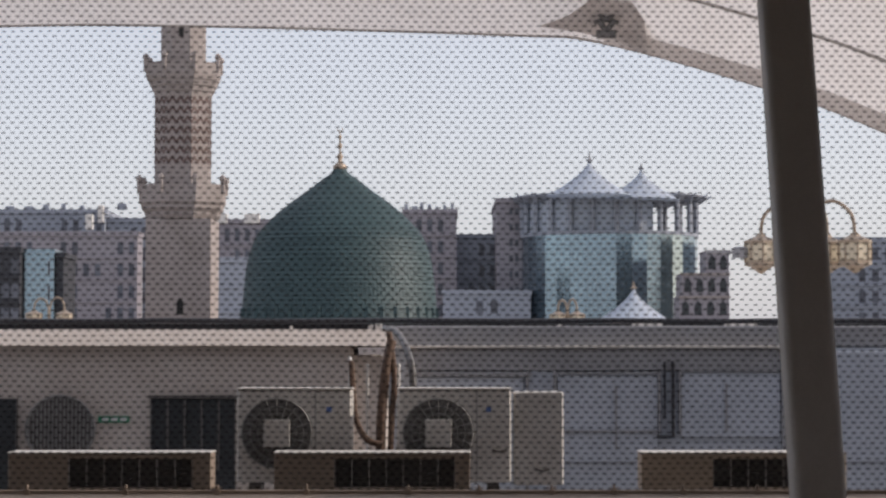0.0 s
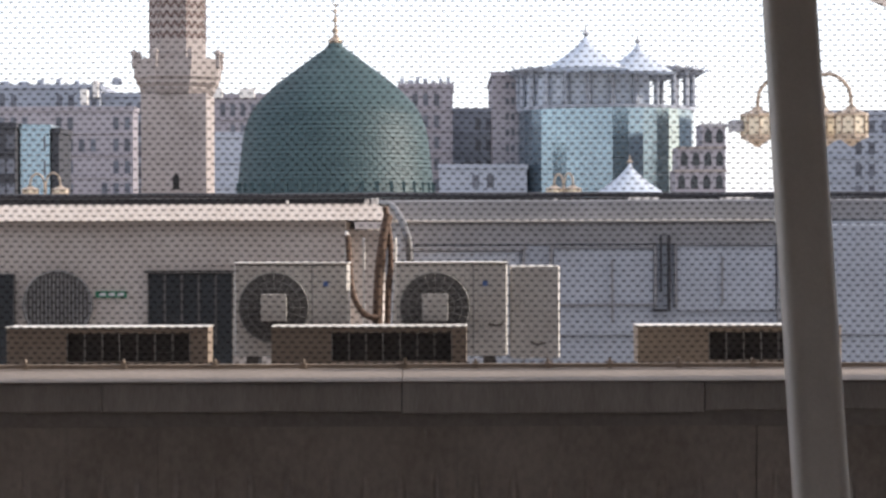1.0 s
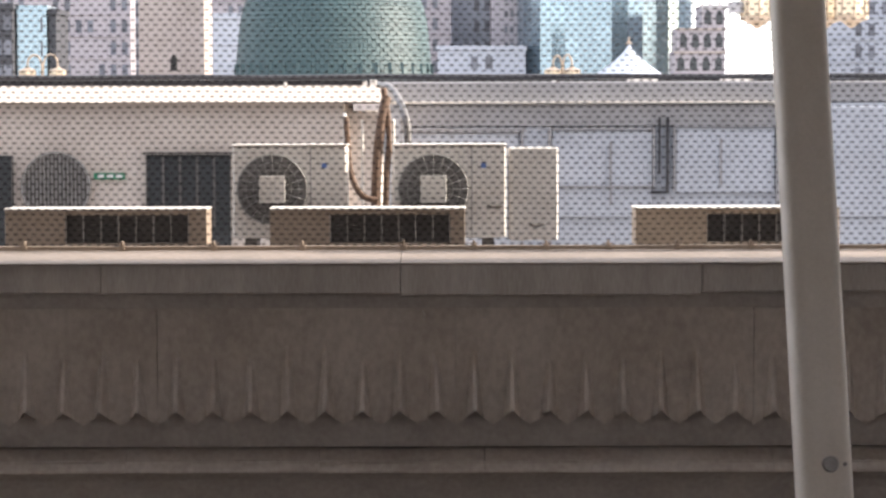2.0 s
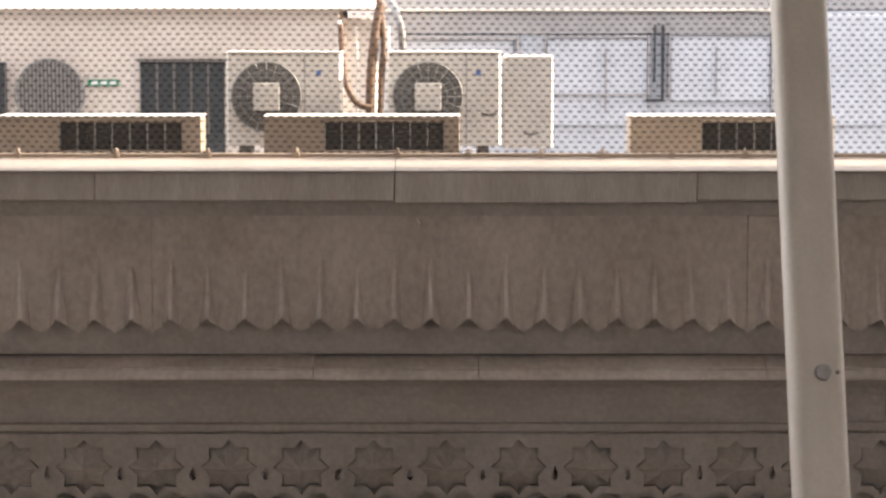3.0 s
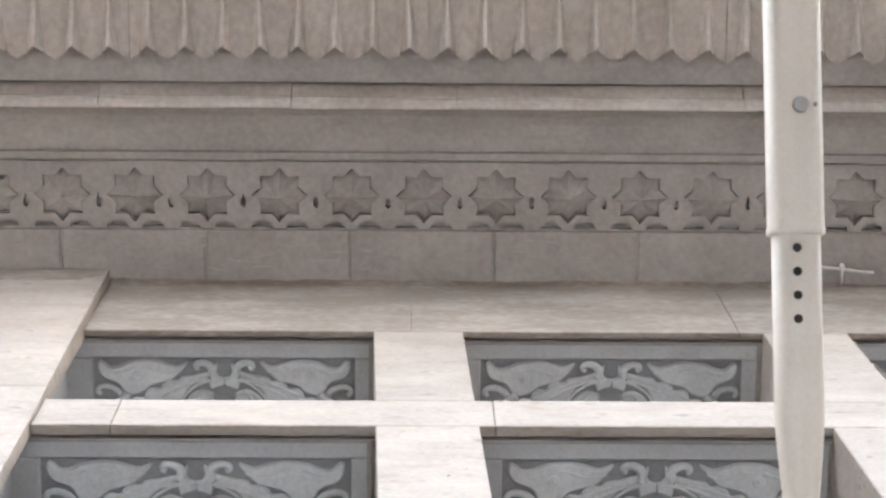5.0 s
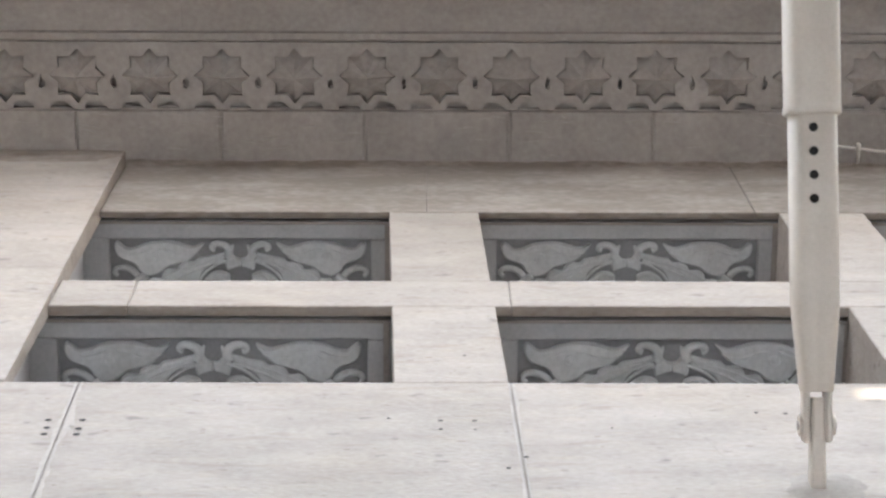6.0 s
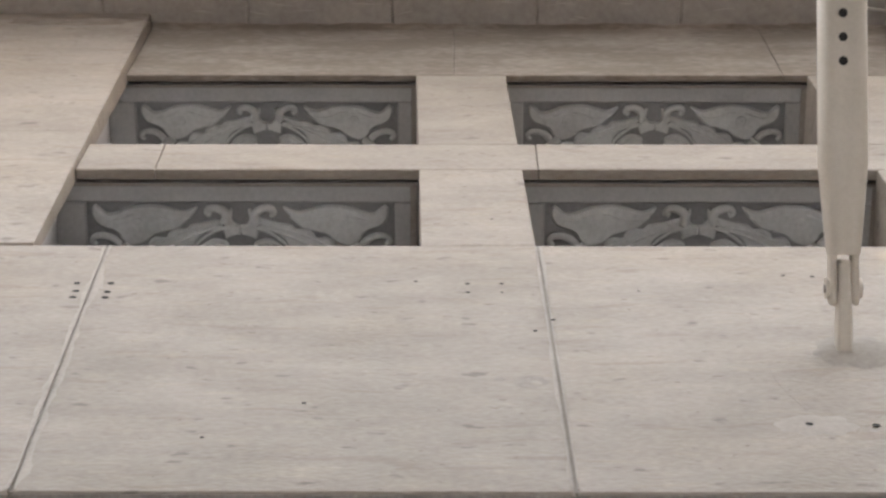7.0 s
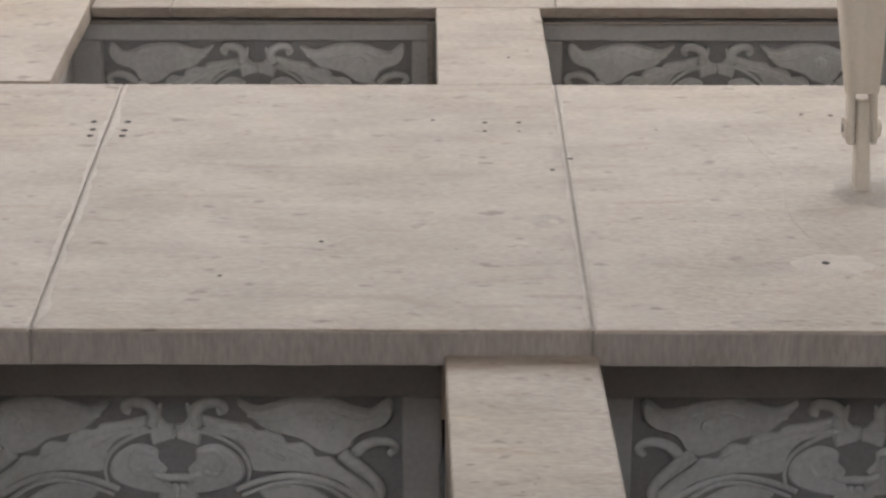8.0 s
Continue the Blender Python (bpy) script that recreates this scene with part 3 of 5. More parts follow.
def tile_mesh():
    """A field of the frieze: a plate pierced by a star, a drop beside it and two half-round pockets at the foot."""
    loops = [[(-0.198, 0.357), (0.2685, 0.357), (0.2685, 0.80), (-0.198, 0.80)], [(a, 0.580 + b) for a, b in star_ring(0.181)]]
    for s in (-0.113, 0.113):
        loops.append([(s - 0.07, 0.366), (s + 0.07, 0.366)] + [(s + 0.07 * math.cos(math.pi * k / 7), 0.372 + 0.042 * math.sin(math.pi * k / 7)) for k in range(8)])
    loops.append([(0.233 + a, 0.545 + b) for a, b in ((0, 0.045), (0.018, 0.0), (0.016, -0.035), (0.0, -0.05), (-0.016, -0.035), (-0.018, 0.0))])
    bm = bmesh.new()
    vs = [bm.verts.new((x, 0.0, z)) for loop in loops for x, z in loop]
    for tri in tessellate_polygon([[Vector((x, z, 0)) for x, z in loop] for loop in loops]):
        bm.faces.new([vs[k] for k in tri])
    deep = bmesh.ops.extrude_face_region(bm, geom=bm.faces[:])
    for v in deep["geom"]:
        if isinstance(v, bmesh.types.BMVert):
            v.co.y += 0.05
    return finish(bm, "frieze_tile", "weathered")


TILE = tile_mesh()
for x in STARS:
    piece("frieze_tile", TILE, frieze, (x, -0.052 + random.uniform(-0.002, 0.002), -0.36))


def star_mesh():
    """An eight-pointed star, faceted to a low peak on a level ridge."""
    bm = bmesh.new()
    ring = star_ring(0.174)
    low = [bm.verts.new((x, 0.05, z)) for x, z in ring]
    rim = [bm.verts.new((x, -0.030 + 0.092 * abs(z) / 0.174, z)) for x, z in ring]
    peak = bm.verts.new((0, -0.075, -0.004))
    for k in range(16):
        j = (k + 1) % 16
        bm.faces.new((low[k], low[j], rim[j], rim[k]))
        bm.faces.new((rim[k], rim[j], peak))
    return finish(bm, "star", "weathered")


STAR = star_mesh()
for x in STARS:
    piece("star", STAR, frieze, (x, -0.045 + random.uniform(-0.004, 0.004), 0.220 + random.uniform(-0.003, 0.003)), (0, random.uniform(-0.02, 0.02), 0))

cornice = thing("cornice", (0, 14.4, 0.8), "weathered projecting cornice with pleated tooth-edged panels", "trim", kind="structure")
cx_ = lambda o: setattr(o, "matrix_parent_inverse", Matrix.Translation((0, -14.4, -0.8)))


def extruded(name, material, profile, x0, x1, parent):
    """A moulding: profile in (y, z), drawn along x."""
    bm = bmesh.new()
    a = [bm.verts.new((x0, y, z)) for y, z in profile]
    b = [bm.verts.new((x1, y, z)) for y, z in profile]
    n = len(profile)
    for k in range(n):
        bm.faces.new((a[k], a[(k + 1) % n], b[(k + 1) % n], b[k]))
    bm.faces.new(a)
    bm.faces.new(b[::-1])
    return part(name, bm, material, parent)


cav = [(14.5, 0.802), (14.36, 0.802), (14.355, 0.822), (14.29, 0.824), (14.285, 0.832), (14.29, 0.868), (14.32, 0.878), (14.315, 0.92), (14.30, 0.99), (14.27, 1.06), (14.225, 1.12), (14.17, 1.165), (14.15, 1.19), (14.5, 1.19)]
for x0, x1 in ((-8, -1.553), (-1.553, 0.282), (0.282, 8.99)):
    cx_(extruded("cavetto", "weathered", [(y + random.uniform(-.001, .001), z) for y, z in cav], x0 + 0.0007, x1 - 0.0007, cornice))
mould = [(14.5, 1.192), (14.03, 1.192), (14.02, 1.2), (14.025, 1.212), (14.07, 1.25), (14.075, 1.262), (14.10, 1.268), (14.15, 1.31), (14.18, 1.325), (14.5, 1.335)]
for x0, x1 in ((-8, -1.96), (-1.96, -0.75), (-0.75, 0.29), (0.29, 2.1), (2.1, 8.99)):
    d = random.uniform(-0.006, 0.006)
    cx_(extruded("moulding", "panel", [(y, z + d * 0.5) for y, z in mould], x0 + 0.002, x1 - 0.002, cornice))
cx_(box("shadow_band", "weathered", cornice, -8, 8.99, 14.045, 14.2, 2.229, 2.36, 0.0, "set-back band under the fascia"))
cx_(box("recess", "weathered", cornice, -8, 8.99, 14.205, 14.6, 1.337, 2.22))


def pleated_panel_mesh(width, teeth, seed):
    """A cast panel: slender uneven ridges rise from the notches of a toothed lower edge."""
    bm = bmesh.new()
    rnd = random.Random(seed)
    per = 20
    cols = teeth * per
    lean = [rnd.uniform(-0.10, 0.10) for k in range(teeth)]
    tall = [rnd.uniform(0.50, 0.66) for k in range(teeth)]
    proud = [rnd.uniform(0.75, 1.15) for k in range(teeth)]
    levels = [1.0, 0.7, 0.64, 0.58, 0.52, 0.46, 0.40, 0.33, 0.26, 0.19, 0.12, 0.06, 0.0]
    rows = []
    for f in levels:
        row = []
        for c in range(cols + 1):
            k = min(c // per, teeth - 1)
            u = c / per - k
            tooth = 1 - abs(u - 0.5) * 2          # 0 at the tip, 1 at the notch
            deep = max(0.0, 1 - f / tall[k])
            centre = 0.5 + lean[k] * f
            side = (u - centre) / (0.07 + 0.15 * deep)
            ridge = min(1.0, 1.5 * max(0.0, 1 - abs(side)))
            dip = 0.5 - 0.5 * math.cos(2 * math.pi * u)
            low = 1.494 + 0.076 * tooth
            z = low + f * (2.228 - low)
            out = proud[k] * 0.125 * deep * ridge
            z += 0.2 * out
            y = 14.052 + 0.012 * f - out + 0.016 * deep * dip
            y += 0.004 * noise.noise((c * 0.09 + seed * 7, f * 4.0, 0.3))
            row.append(bm.verts.new((-width / 2 + width * c / cols, y, z)))
        rows.append(row)
    back = []
    for row in (rows[-1], rows[0]):
        back.append([bm.verts.new((v.co.x, 14.2, v.co.z)) for v in row])
    for a, b in zip(rows, rows[1:]):
        for c in range(cols):
            bm.faces.new((a[c], a[c + 1], b[c + 1], b[c]))
    for c in range(cols):
        bm.faces.new((rows[-1][c], rows[-1][c + 1], back[0][c + 1], back[0][c]))
        bm.faces.new((rows[0][c], rows[0][c + 1], back[1][c + 1], back[1][c]))
    for c in (0, cols):
        bm.faces.new([r[c] for r in rows] + [back[0][c], back[1][c]])
    return finish(bm, "pleated_panel", "panel")


for k in range(-3, 2):
    ob = piece("pleated_panel", pleated_panel_mesh(1.8575, 8, 11 + k), cornice, (0.108 + 1.862 * (k + 0.5), random.uniform(-0.006, 0.006), random.uniform(-0.004, 0.004)))
    cx_(ob)
cx_(box("panel_backing", "weathered", cornice, -8, 8.99, 14.082, 14.3, 1.62, 2.2))
for x0, x1, dz, dy in ((-8, -2.086, 0.006, 0.0), (-2.086, -0.232, 0.004, -0.006), (-0.232, 1.633, -0.008, -0.012), (1.633, 8.99, 0.01, 0.0)):
    cx_(box("fascia", "fascia", cornice, x0 + 0.002, x1 - 0.002, 13.95 + dy, 14.2, 2.323 + dz, 2.505, 0.006))
cop = [(13.94, 2.505), (13.935, 2.515), (13.95, 2.522), (14.28, 2.572), (14.4, 2.575), (14.4, 2.507)]
for x0, x1 in ((-8, -0.232), (-0.232, 8.99)):
    cx_(extruded("coping", "coping", cop, x0 + 0.002, x1 - 0.002, cornice))

bm = bmesh.new()
add_tube(bm, [(-0.10, 14.05, 2.215), (-0.088, 14.045, 2.185), (-0.095, 14.05, 2.15)], [0.003, 0.009, 0.002], 5)
cx_(part("paint_chip", bm, "grout", cornice, "small pale chip"))
# flat roof behind the cornice
bm = bmesh.new()
add_box(bm, -12, 12, 14.41, 14.5, 1.9, 2.572)
add_box(bm, -12, 12, 14.5, 30, 1.9, 2.2)
tagged(part("roof_deck", bm, "grey_sheet"), "flat grey roof behind the cornice", "roof", kind="structure")
bm = bmesh.new()
add_box(bm, -12, 12, 14.95, 60, -9, 1.89)
tagged(part("building_body", bm, "plaster"), "plain body of the building below the roof", "building", kind="structure")

# net on the parapet: dark knots on thin cords
net = thing("safety_net", (0, 14.3, 2.575), "dark knotted safety net stretched above the parapet", "net")
PX, PZ = 0.0582, 0.0322
verts, faces = [], []
for r in range(112):
    for c in range(-58, 60):
        x, z = (c + 0.5 * (r % 2)) * PX, 2.612 + r * PZ
        x += 0.002 * math.sin(r * 0.37 + c * 0.11)
        z += 0.003 * math.sin(c * 0.23 + r * 0.05)
        s = len(verts)
        for k in range(8):
            a = 2 * math.pi * k / 8
            verts.append((x + 0.0175 * math.cos(a), 0.0, z - 2.575 + 0.0075 * math.sin(a)))
        faces.append(tuple(range(s, s + 8)))
        for sx in (-1, 1):
            s = len(verts)
            dx, dz = sx * PX / 2, PZ
            for px_, pz_ in ((-0.0009, 0), (0.0009, 0), (dx + 0.0009, dz), (dx - 0.0009, dz)):
                verts.append((x + px_, 0.001, z - 2.575 + pz_))
            faces.append((s, s + 1, s + 2, s + 3))
me = bpy.data.meshes.new("netting")
me.from_pydata(verts, [], faces)
me.materials.append(M["net"])
o = new("netting", me)
o.parent = net
o["kind"] = "stuff"
bm = bmesh.new()
add_box(bm, -6.5, 5, -0.012, 0.02, 0.002, 0.03, 0.004)
part("bottom_rail", bm, "beige_metal", net, "thin brown bottom rail")
bm = bmesh.new()
add_box(bm, -0.02, 0.02, -0.02, -0.0125, 0.0, 0.035, 0.003)
add_box(bm, -0.008, 0.008, -0.02, 0.02, 0.03, 0.062, 0.003)
for s in (-1, 1):
    add_tube(bm, [(0, -0.012, 0.03), (s * 0.03, -0.014, 0.05)], [0.006, 0.003], 5)
CLIP = finish(bm, "clip", "beige_metal")
for x in (-2.62, -2.0, -1.42, -0.86, -0.22, 0.227, 0.684, 1.077, 1.513, 1.98, 2.47, 2.9):
    piece("clip", CLIP, net, (x, 0, 0))
bm = bmesh.new()
add_tube(bm, [(-6.5, 0, 3.66), (5.5, 0, 3.66)], 0.006, 6)
part("top_cable", bm, "steel", net)
for x in (-6.5, 5.5):
    bm = bmesh.new()
    add_tube(bm, [(x, 0, -0.01), (x, 0, 3.75)], 0.03, 8)
    part("net_post", bm, "steel", net)


# ------------------------------------------------------------ adjustable pole on the terrace
FOOT, TOP = Vector((1.605, 8.63, 0.0)), Vector((1.536, 10.14, 5.04))
pole = thing("adjustable_pole", FOOT, "cream painted telescopic steel pole hinged to the terrace", "pole")
axis = (TOP - FOOT).normalized()
pole.rotation_mode = "QUATERNION"
across = Vector((0, 1, 0)).cross(axis).normalized()
pole.rotation_quaternion = Matrix((across, axis.cross(across), axis)).transposed().to_quaternion()


def add_square_tube(bm, profile, power=4.6, sides=28, flutes=0.0):
    rings = []
    for r, z in profile:
        ring = []
        for k in range(sides):
            a = 2 * math.pi * k / sides
            c, s = math.cos(a), math.sin(a)
            q = (abs(c) ** power + abs(s) ** power) ** (-1 / power)
            q *= 1 - (flutes if k % 4 < 2 and z < 0.66 else 0)
            ring.append(bm.verts.new((r * q * c, r * q * s, z)))
        rings.append(ring)
    for a, b in zip(rings, rings[1:]):
        for k in range(sides):
            bm.faces.new((a[k], a[(k + 1) % sides], b[(k + 1) % sides], b[k]))
    bm.faces.new(rings[0][::-1])
    bm.faces.new(rings[-1])


Z_SLEEVE = 1.523
bm = bmesh.new()
add_square_tube(bm, [(0.108, Z_SLEEVE), (0.114, Z_SLEEVE + 0.006), (0.114, Z_SLEEVE + 0.03), (0.1115, Z_SLEEVE + 0.036), (0.1115, 6.6)])
part("outer_tube", bm, "pole", pole, smooth=True)
bm = bmesh.new()
add_square_tube(bm, [(0.065, 0.395), (0.067, 0.40), (0.086, 0.62), (0.096, 0.76), (0.096, Z_SLEEVE + 0.2)], flutes=0.05)
inner = part("inner_tube", bm, "pole", pole, smooth=True)
bm = bmesh.new()
bmesh.ops.create_circle(bm, cap_ends=True, radius=0.0185, segments=16, matrix=Matrix.Rotation(radians(90), 4, "X"))
HOLE = finish(bm, "adjustment_hole", "black")
for k in range(4):
    piece("adjustment_hole", HOLE, inner, (-0.012, -0.0995, Z_SLEEVE - 0.054 - 0.0965 * k))
bm = bmesh.new()
bmesh.ops.create_cone(bm, cap_ends=True, radius1=0.034, radius2=0.031, depth=0.022, segments=20, matrix=Matrix.Translation((0.012, -0.124, 2.053)) @ Matrix.Rotation(radians(90), 4, "X"))
bmesh.ops.create_cone(bm, cap_ends=True, radius1=0.009, radius2=0.008, depth=0.01, segments=10, matrix=Matrix.Translation((0.072, -0.118, 2.053)) @ Matrix.Rotation(radians(90), 4, "X"))
part("bolt", bm, "steel", pole, "dull grey bolt head")
for s in (-1, 1):
    bm = bmesh.new()
    add_box(bm, s * 0.045 - 0.015, s * 0.045 + 0.015, -0.042, 0.042, 0.185, 0.43, 0.010)
    bmesh.ops.create_cone(bm, cap_ends=True, radius1=0.045, radius2=0.041, depth=0.016, segments=18, matrix=Matrix.Translation((s * 0.066, 0, 0.255)) @ Matrix.Rotation(radians(90), 4, "Y"))
    part("fork_plate", bm, "pole", pole)
bm = bmesh.new()
add_box(bm, -0.022, 0.026, -0.05, 0.05, -0.01, 0.37, 0.008)
for v in bm.verts:      # splayed towards its foot
    if v.co.z < 0.1:
        v.co.x *= 1.5 if v.co.x < 0 else 1.15
part("hinge_tongue", bm, "pole", pole)
bm = bmesh.new()
add_tube(bm, [(-0.08, 0, 0.255), (0.08, 0, 0.255)], 0.018, 12)
part("hinge_pin", bm, "steel", pole)


# ------------------------------------------------------------ roof: air conditioners, pipes, sheds
def low_unit(x0, x1, g0, g1, label, coat="beige_metal"):
    """A long low unit with a barred outlet in its front; the deck is its support."""
    h, d = 0.268, 0.30
    t = thing("ducted_unit", ((x0 + x1) / 2, 14.7, 2.56), label, "air conditioner", "low units behind the net")
    hw = (x1 - x0) / 2
    a, b = g0 - (x0 + x1) / 2, g1 - (x0 + x1) / 2
    for n, (u, v, y0, z0, z1) in {"casing": (-hw, a, 0, 0.02, h - 0.012), "end_casing": (b, hw, 0, 0.02, h - 0.012), "top_strip": (a + .001, b - .001, 0, h - 0.045, h - 0.013), "bottom_strip": (a + .001, b - .001, 0, 0.02, 0.04)}.items():
        bm = bmesh.new()
        add_box(bm, u, v, y0, d, z0, z1, 0.004)
        part(n, bm, coat, t)
    bm = bmesh.new()
    add_box(bm, -hw - 0.006, hw + 0.006, -0.008, d + 0.006, h - 0.011, h, 0.004)
    part("lid", bm, "white_metal", t, "pale top lid")
    bm = bmesh.new()
    add_box(bm, a, b, 0.05, 0.08, 0.04, h - 0.046)
    part("outlet", bm, "grille", t, "dark outlet")
    bm = bmesh.new()
    add_box(bm, -0.006, 0.006, 0.002, 0.02, 0.04, h - 0.046, 0.002)
    bar = finish(bm, "bar", "steel")
    n = max(4, round((b - a) / 0.115))
    for k in range(n + 1):
        piece("bar", bar, t, (a + (b - a) * k / n, 0, 0))
    bm = bmesh.new()
    add_box(bm, a, b, 0.028, 0.045, 0.0, 0.006)
    louver = finish(bm, "louver", "grille")
    for k in range(5):
        piece("louver", louver, t, (0, 0, 0.06 + 0.032 * k))
    for s in (-1, 1):
        bm = bmesh.new()
        add_box(bm, s * (hw - 0.12) - 0.03, s * (hw - 0.12) + 0.03, 0.02, d - 0.02, -0.36, 0.02)
        part("foot", bm, "grille", t)


low_unit(-2.817, -1.504, -2.425, -1.625, "low brown ducted air conditioner with a barred outlet")
low_unit(-1.095, 0.176, -0.703, 0.077, "low brown ducted air conditioner with a barred outlet")
low_unit(1.286, 2.613, 1.751, 2.547, "low sandy ducted air conditioner with a barred outlet", "sand_metal")


def condenser(x0, x1, fan_x, top, label, square=True, extra=None, fan_r=0.235, fan_z=0.37):
    t = thing("condenser_unit", ((x0 + x1) / 2, 15.3, 2.56), label, "air conditioner", "condensers on the roof")
    w, h, f = (x1 - x0) / 2, top - 2.56, fan_x - (x0 + x1) / 2
    bm = bmesh.new()
    add_box(bm, -w, w, 0, 0.36, 0.04, h, 0.012)
    part("casing", bm, "white_metal", t)
    bm = bmesh.new()
    add_box(bm, -w - 0.006, w + 0.006, -0.008, 0.366, h + 0.001, h + 0.014, 0.004)
    part("lid", bm, "white_metal", t)
    disc = Matrix.Translation((f, -0.004, fan_z)) @ Matrix.Rotation(radians(90), 4, "X")
    bm = bmesh.new()
    bmesh.ops.create_cone(bm, cap_ends=True, radius1=fan_r, radius2=fan_r - 0.006, depth=0.006, segments=40, matrix=disc)
    part("fan_opening", bm, "fan_back", t, "dark round fan opening")
    for r in (0.13, 0.18, fan_r):
        bm = bmesh.new()
        add_tube(bm, [(f + r * math.cos(2 * math.pi * k / 36), -0.014, fan_z + r * math.sin(2 * math.pi * k / 36)) for k in range(37)], 0.004, 4, cap=False)
        part("guard_ring", bm, "fan", t)
    bm = bmesh.new()
    add_tube(bm, [(0.03, 0, 0), (fan_r, 0, 0)], 0.004, 4)
    spoke = finish(bm, "guard_spoke", "fan")
    for k in range(20):
        piece("guard_spoke", spoke, t, (f, -0.018, fan_z), (0, 2 * math.pi * k / 20, 0))
    if square:
        bm = bmesh.new()
        add_box(bm, f - 0.088, f + 0.088, -0.030, -0.022, fan_z - 0.092, fan_z + 0.092, 0.003)
        part("guard_plate", bm, "white_metal", t, "pale square plate")
        bm = bmesh.new()
        add_box(bm, w - 0.17, w - 0.135, -0.006, -0.002, h - 0.15, h - 0.115)
        part("sticker", bm, "blue_sticker", t, "small blue sticker")
    bm = bmesh.new()
    add_box(bm, f + fan_r + 0.02, f + fan_r + 0.027, -0.004, 0.002, 0.05, h - 0.01)
    part("seam", bm, "fan", t)
    for s in (-1, 1):
        bm = bmesh.new()
        add_box(bm, s * (w - 0.12) - 0.04, s * (w - 0.12) + 0.04, 0.02, 0.34, -0.36, 0.04)
        part("foot", bm, "grille", t)
    if extra:
        bm = bmesh.new()
        add_box(bm, w + 0.022, w + extra, 0.02, 0.36, 0.02, h - 0.012, 0.01)
        part("side_casing", bm, "white_metal", t, "pale side casing")
        for cx, cz in ((w - 0.08, 0.26), (w + extra / 2 + 0.03, 0.13)):
            bm = bmesh.new()
            add_tube(bm, [(cx - 0.05, -0.004, cz), (cx, -0.012, cz - 0.012), (cx + 0.05, -0.004, cz)], 0.010, 6)
            part("handle", bm, "grille", t, "dark recessed handle")


condenser(-1.39, -0.617, -1.121, 3.223, "white condenser unit with a square plate on its fan guard")
condenser(-0.302, 0.461, -0.031, 3.223, "white condenser unit with a square plate and a side casing", extra=0.354)
vent = thing("round_vent", (-2.945, 17.45, 2.888), "dark round louvred vent set in the white wall", "vent")
bm = bmesh.new()
bmesh.ops.create_cone(bm, cap_ends=True, radius1=0.262, radius2=0.262, depth=0.06, segments=40, matrix=Matrix.Translation((0, 0.03, 0)) @ Matrix.Rotation(radians(90), 4, "X"))
part("opening", bm, "grille", vent)
bm = bmesh.new()
add_tube(bm, [(0.262 * math.cos(2 * math.pi * k / 40), -0.01, 0.262 * math.sin(2 * math.pi * k / 40)) for k in range(41)], 0.012, 6, cap=False)
part("rim", bm, "fan", vent)
for k in range(17):
    u = -0.24 + 0.03 * k
    h = math.sqrt(0.26 ** 2 - u * u) - 0.01
    if h > 0.03:
        bm = bmesh.new()
        add_box(bm, u - 0.006, u + 0.006, -0.014, -0.002, -h, h)
        part("bar", bm, "fan", vent)

# pipes and hose between the condensers
pipes = thing("pipe_bundle", (-0.5, 15.9, 2.56), "brown wrapped refrigerant pipes and white conduits", "pipes")
R0 = Vector((-0.5, 15.9, 2.56))


def pipe(name, pts, r, material, label=""):
    bm = bmesh.new()
    add_tube(bm, [q - R0 for q in spline(pts, 8)], r, 8)
    part(name, bm, material, pipes, label, smooth=True)


pipe("wrapped_pipe", [(-0.36, 15.9, 3.56), (-0.40, 15.85, 3.35), (-0.43, 15.8, 3.0), (-0.45, 15.8, 2.2)], 0.035, "copper")
pipe("wrapped_pipe", [(-0.38, 15.9, 3.62), (-0.34, 15.85, 3.3), (-0.36, 15.8, 2.95), (-0.38, 15.8, 2.2)], 0.022, "copper")
pipe("wrapped_pipe", [(-0.64, 15.8, 3.42), (-0.61, 15.75, 3.05), (-0.53, 15.7, 2.88), (-0.42, 15.7, 2.84)], 0.022, "copper")
pipe("conduit", [(-0.65, 15.85, 3.45), (-0.65, 15.8, 3.0), (-0.65, 15.8, 2.2)], 0.012, "white_metal", "white conduit")
pipe("conduit", [(-0.53, 15.9, 3.40), (-0.53, 15.9, 3.0), (-0.52, 15.9, 2.2)], 0.010, "white_metal", "white conduit")
pipe("conduit", [(-0.31, 15.8, 3.4), (-0.31, 15.8, 3.0), (-0.32, 15.8, 2.2)], 0.012, "white_metal", "white conduit")
pipe("hose", [(-0.43, 16.8, 3.66), (-0.33, 16.4, 3.62), (-0.24, 16.0, 3.45), (-0.21, 15.9, 3.22), (-0.21, 15.8, 2.2)], 0.026, "hose", "grey curved hose")

# white roof house with dark doors
shed = thing("roof_house", (-4, 17.5, 2.56), "white plastered roof house with a sloped top and dark doors", "roof house")
S0 = Vector((-4, 17.5, 2.56))


def shed_box(name, material, x0, x1, y0, y1, z0, z1, bevel=0.0, label="", parent=None):
    return box(name, material, parent or shed, x0 - S0.x, x1 - S0.x, y0 - S0.y, y1 - S0.y, z0 - S0.z, z1 - S0.z, bevel, label)


shed_box("wall", "plaster", -9, -0.72, 17.5, 19.3, 2.2, 3.535, 0.01)
shed_box("wall_end", "plaster", -0.719, -0.445, 17.62, 19.3, 2.2, 3.47, 0.01)
bm = bmesh.new()
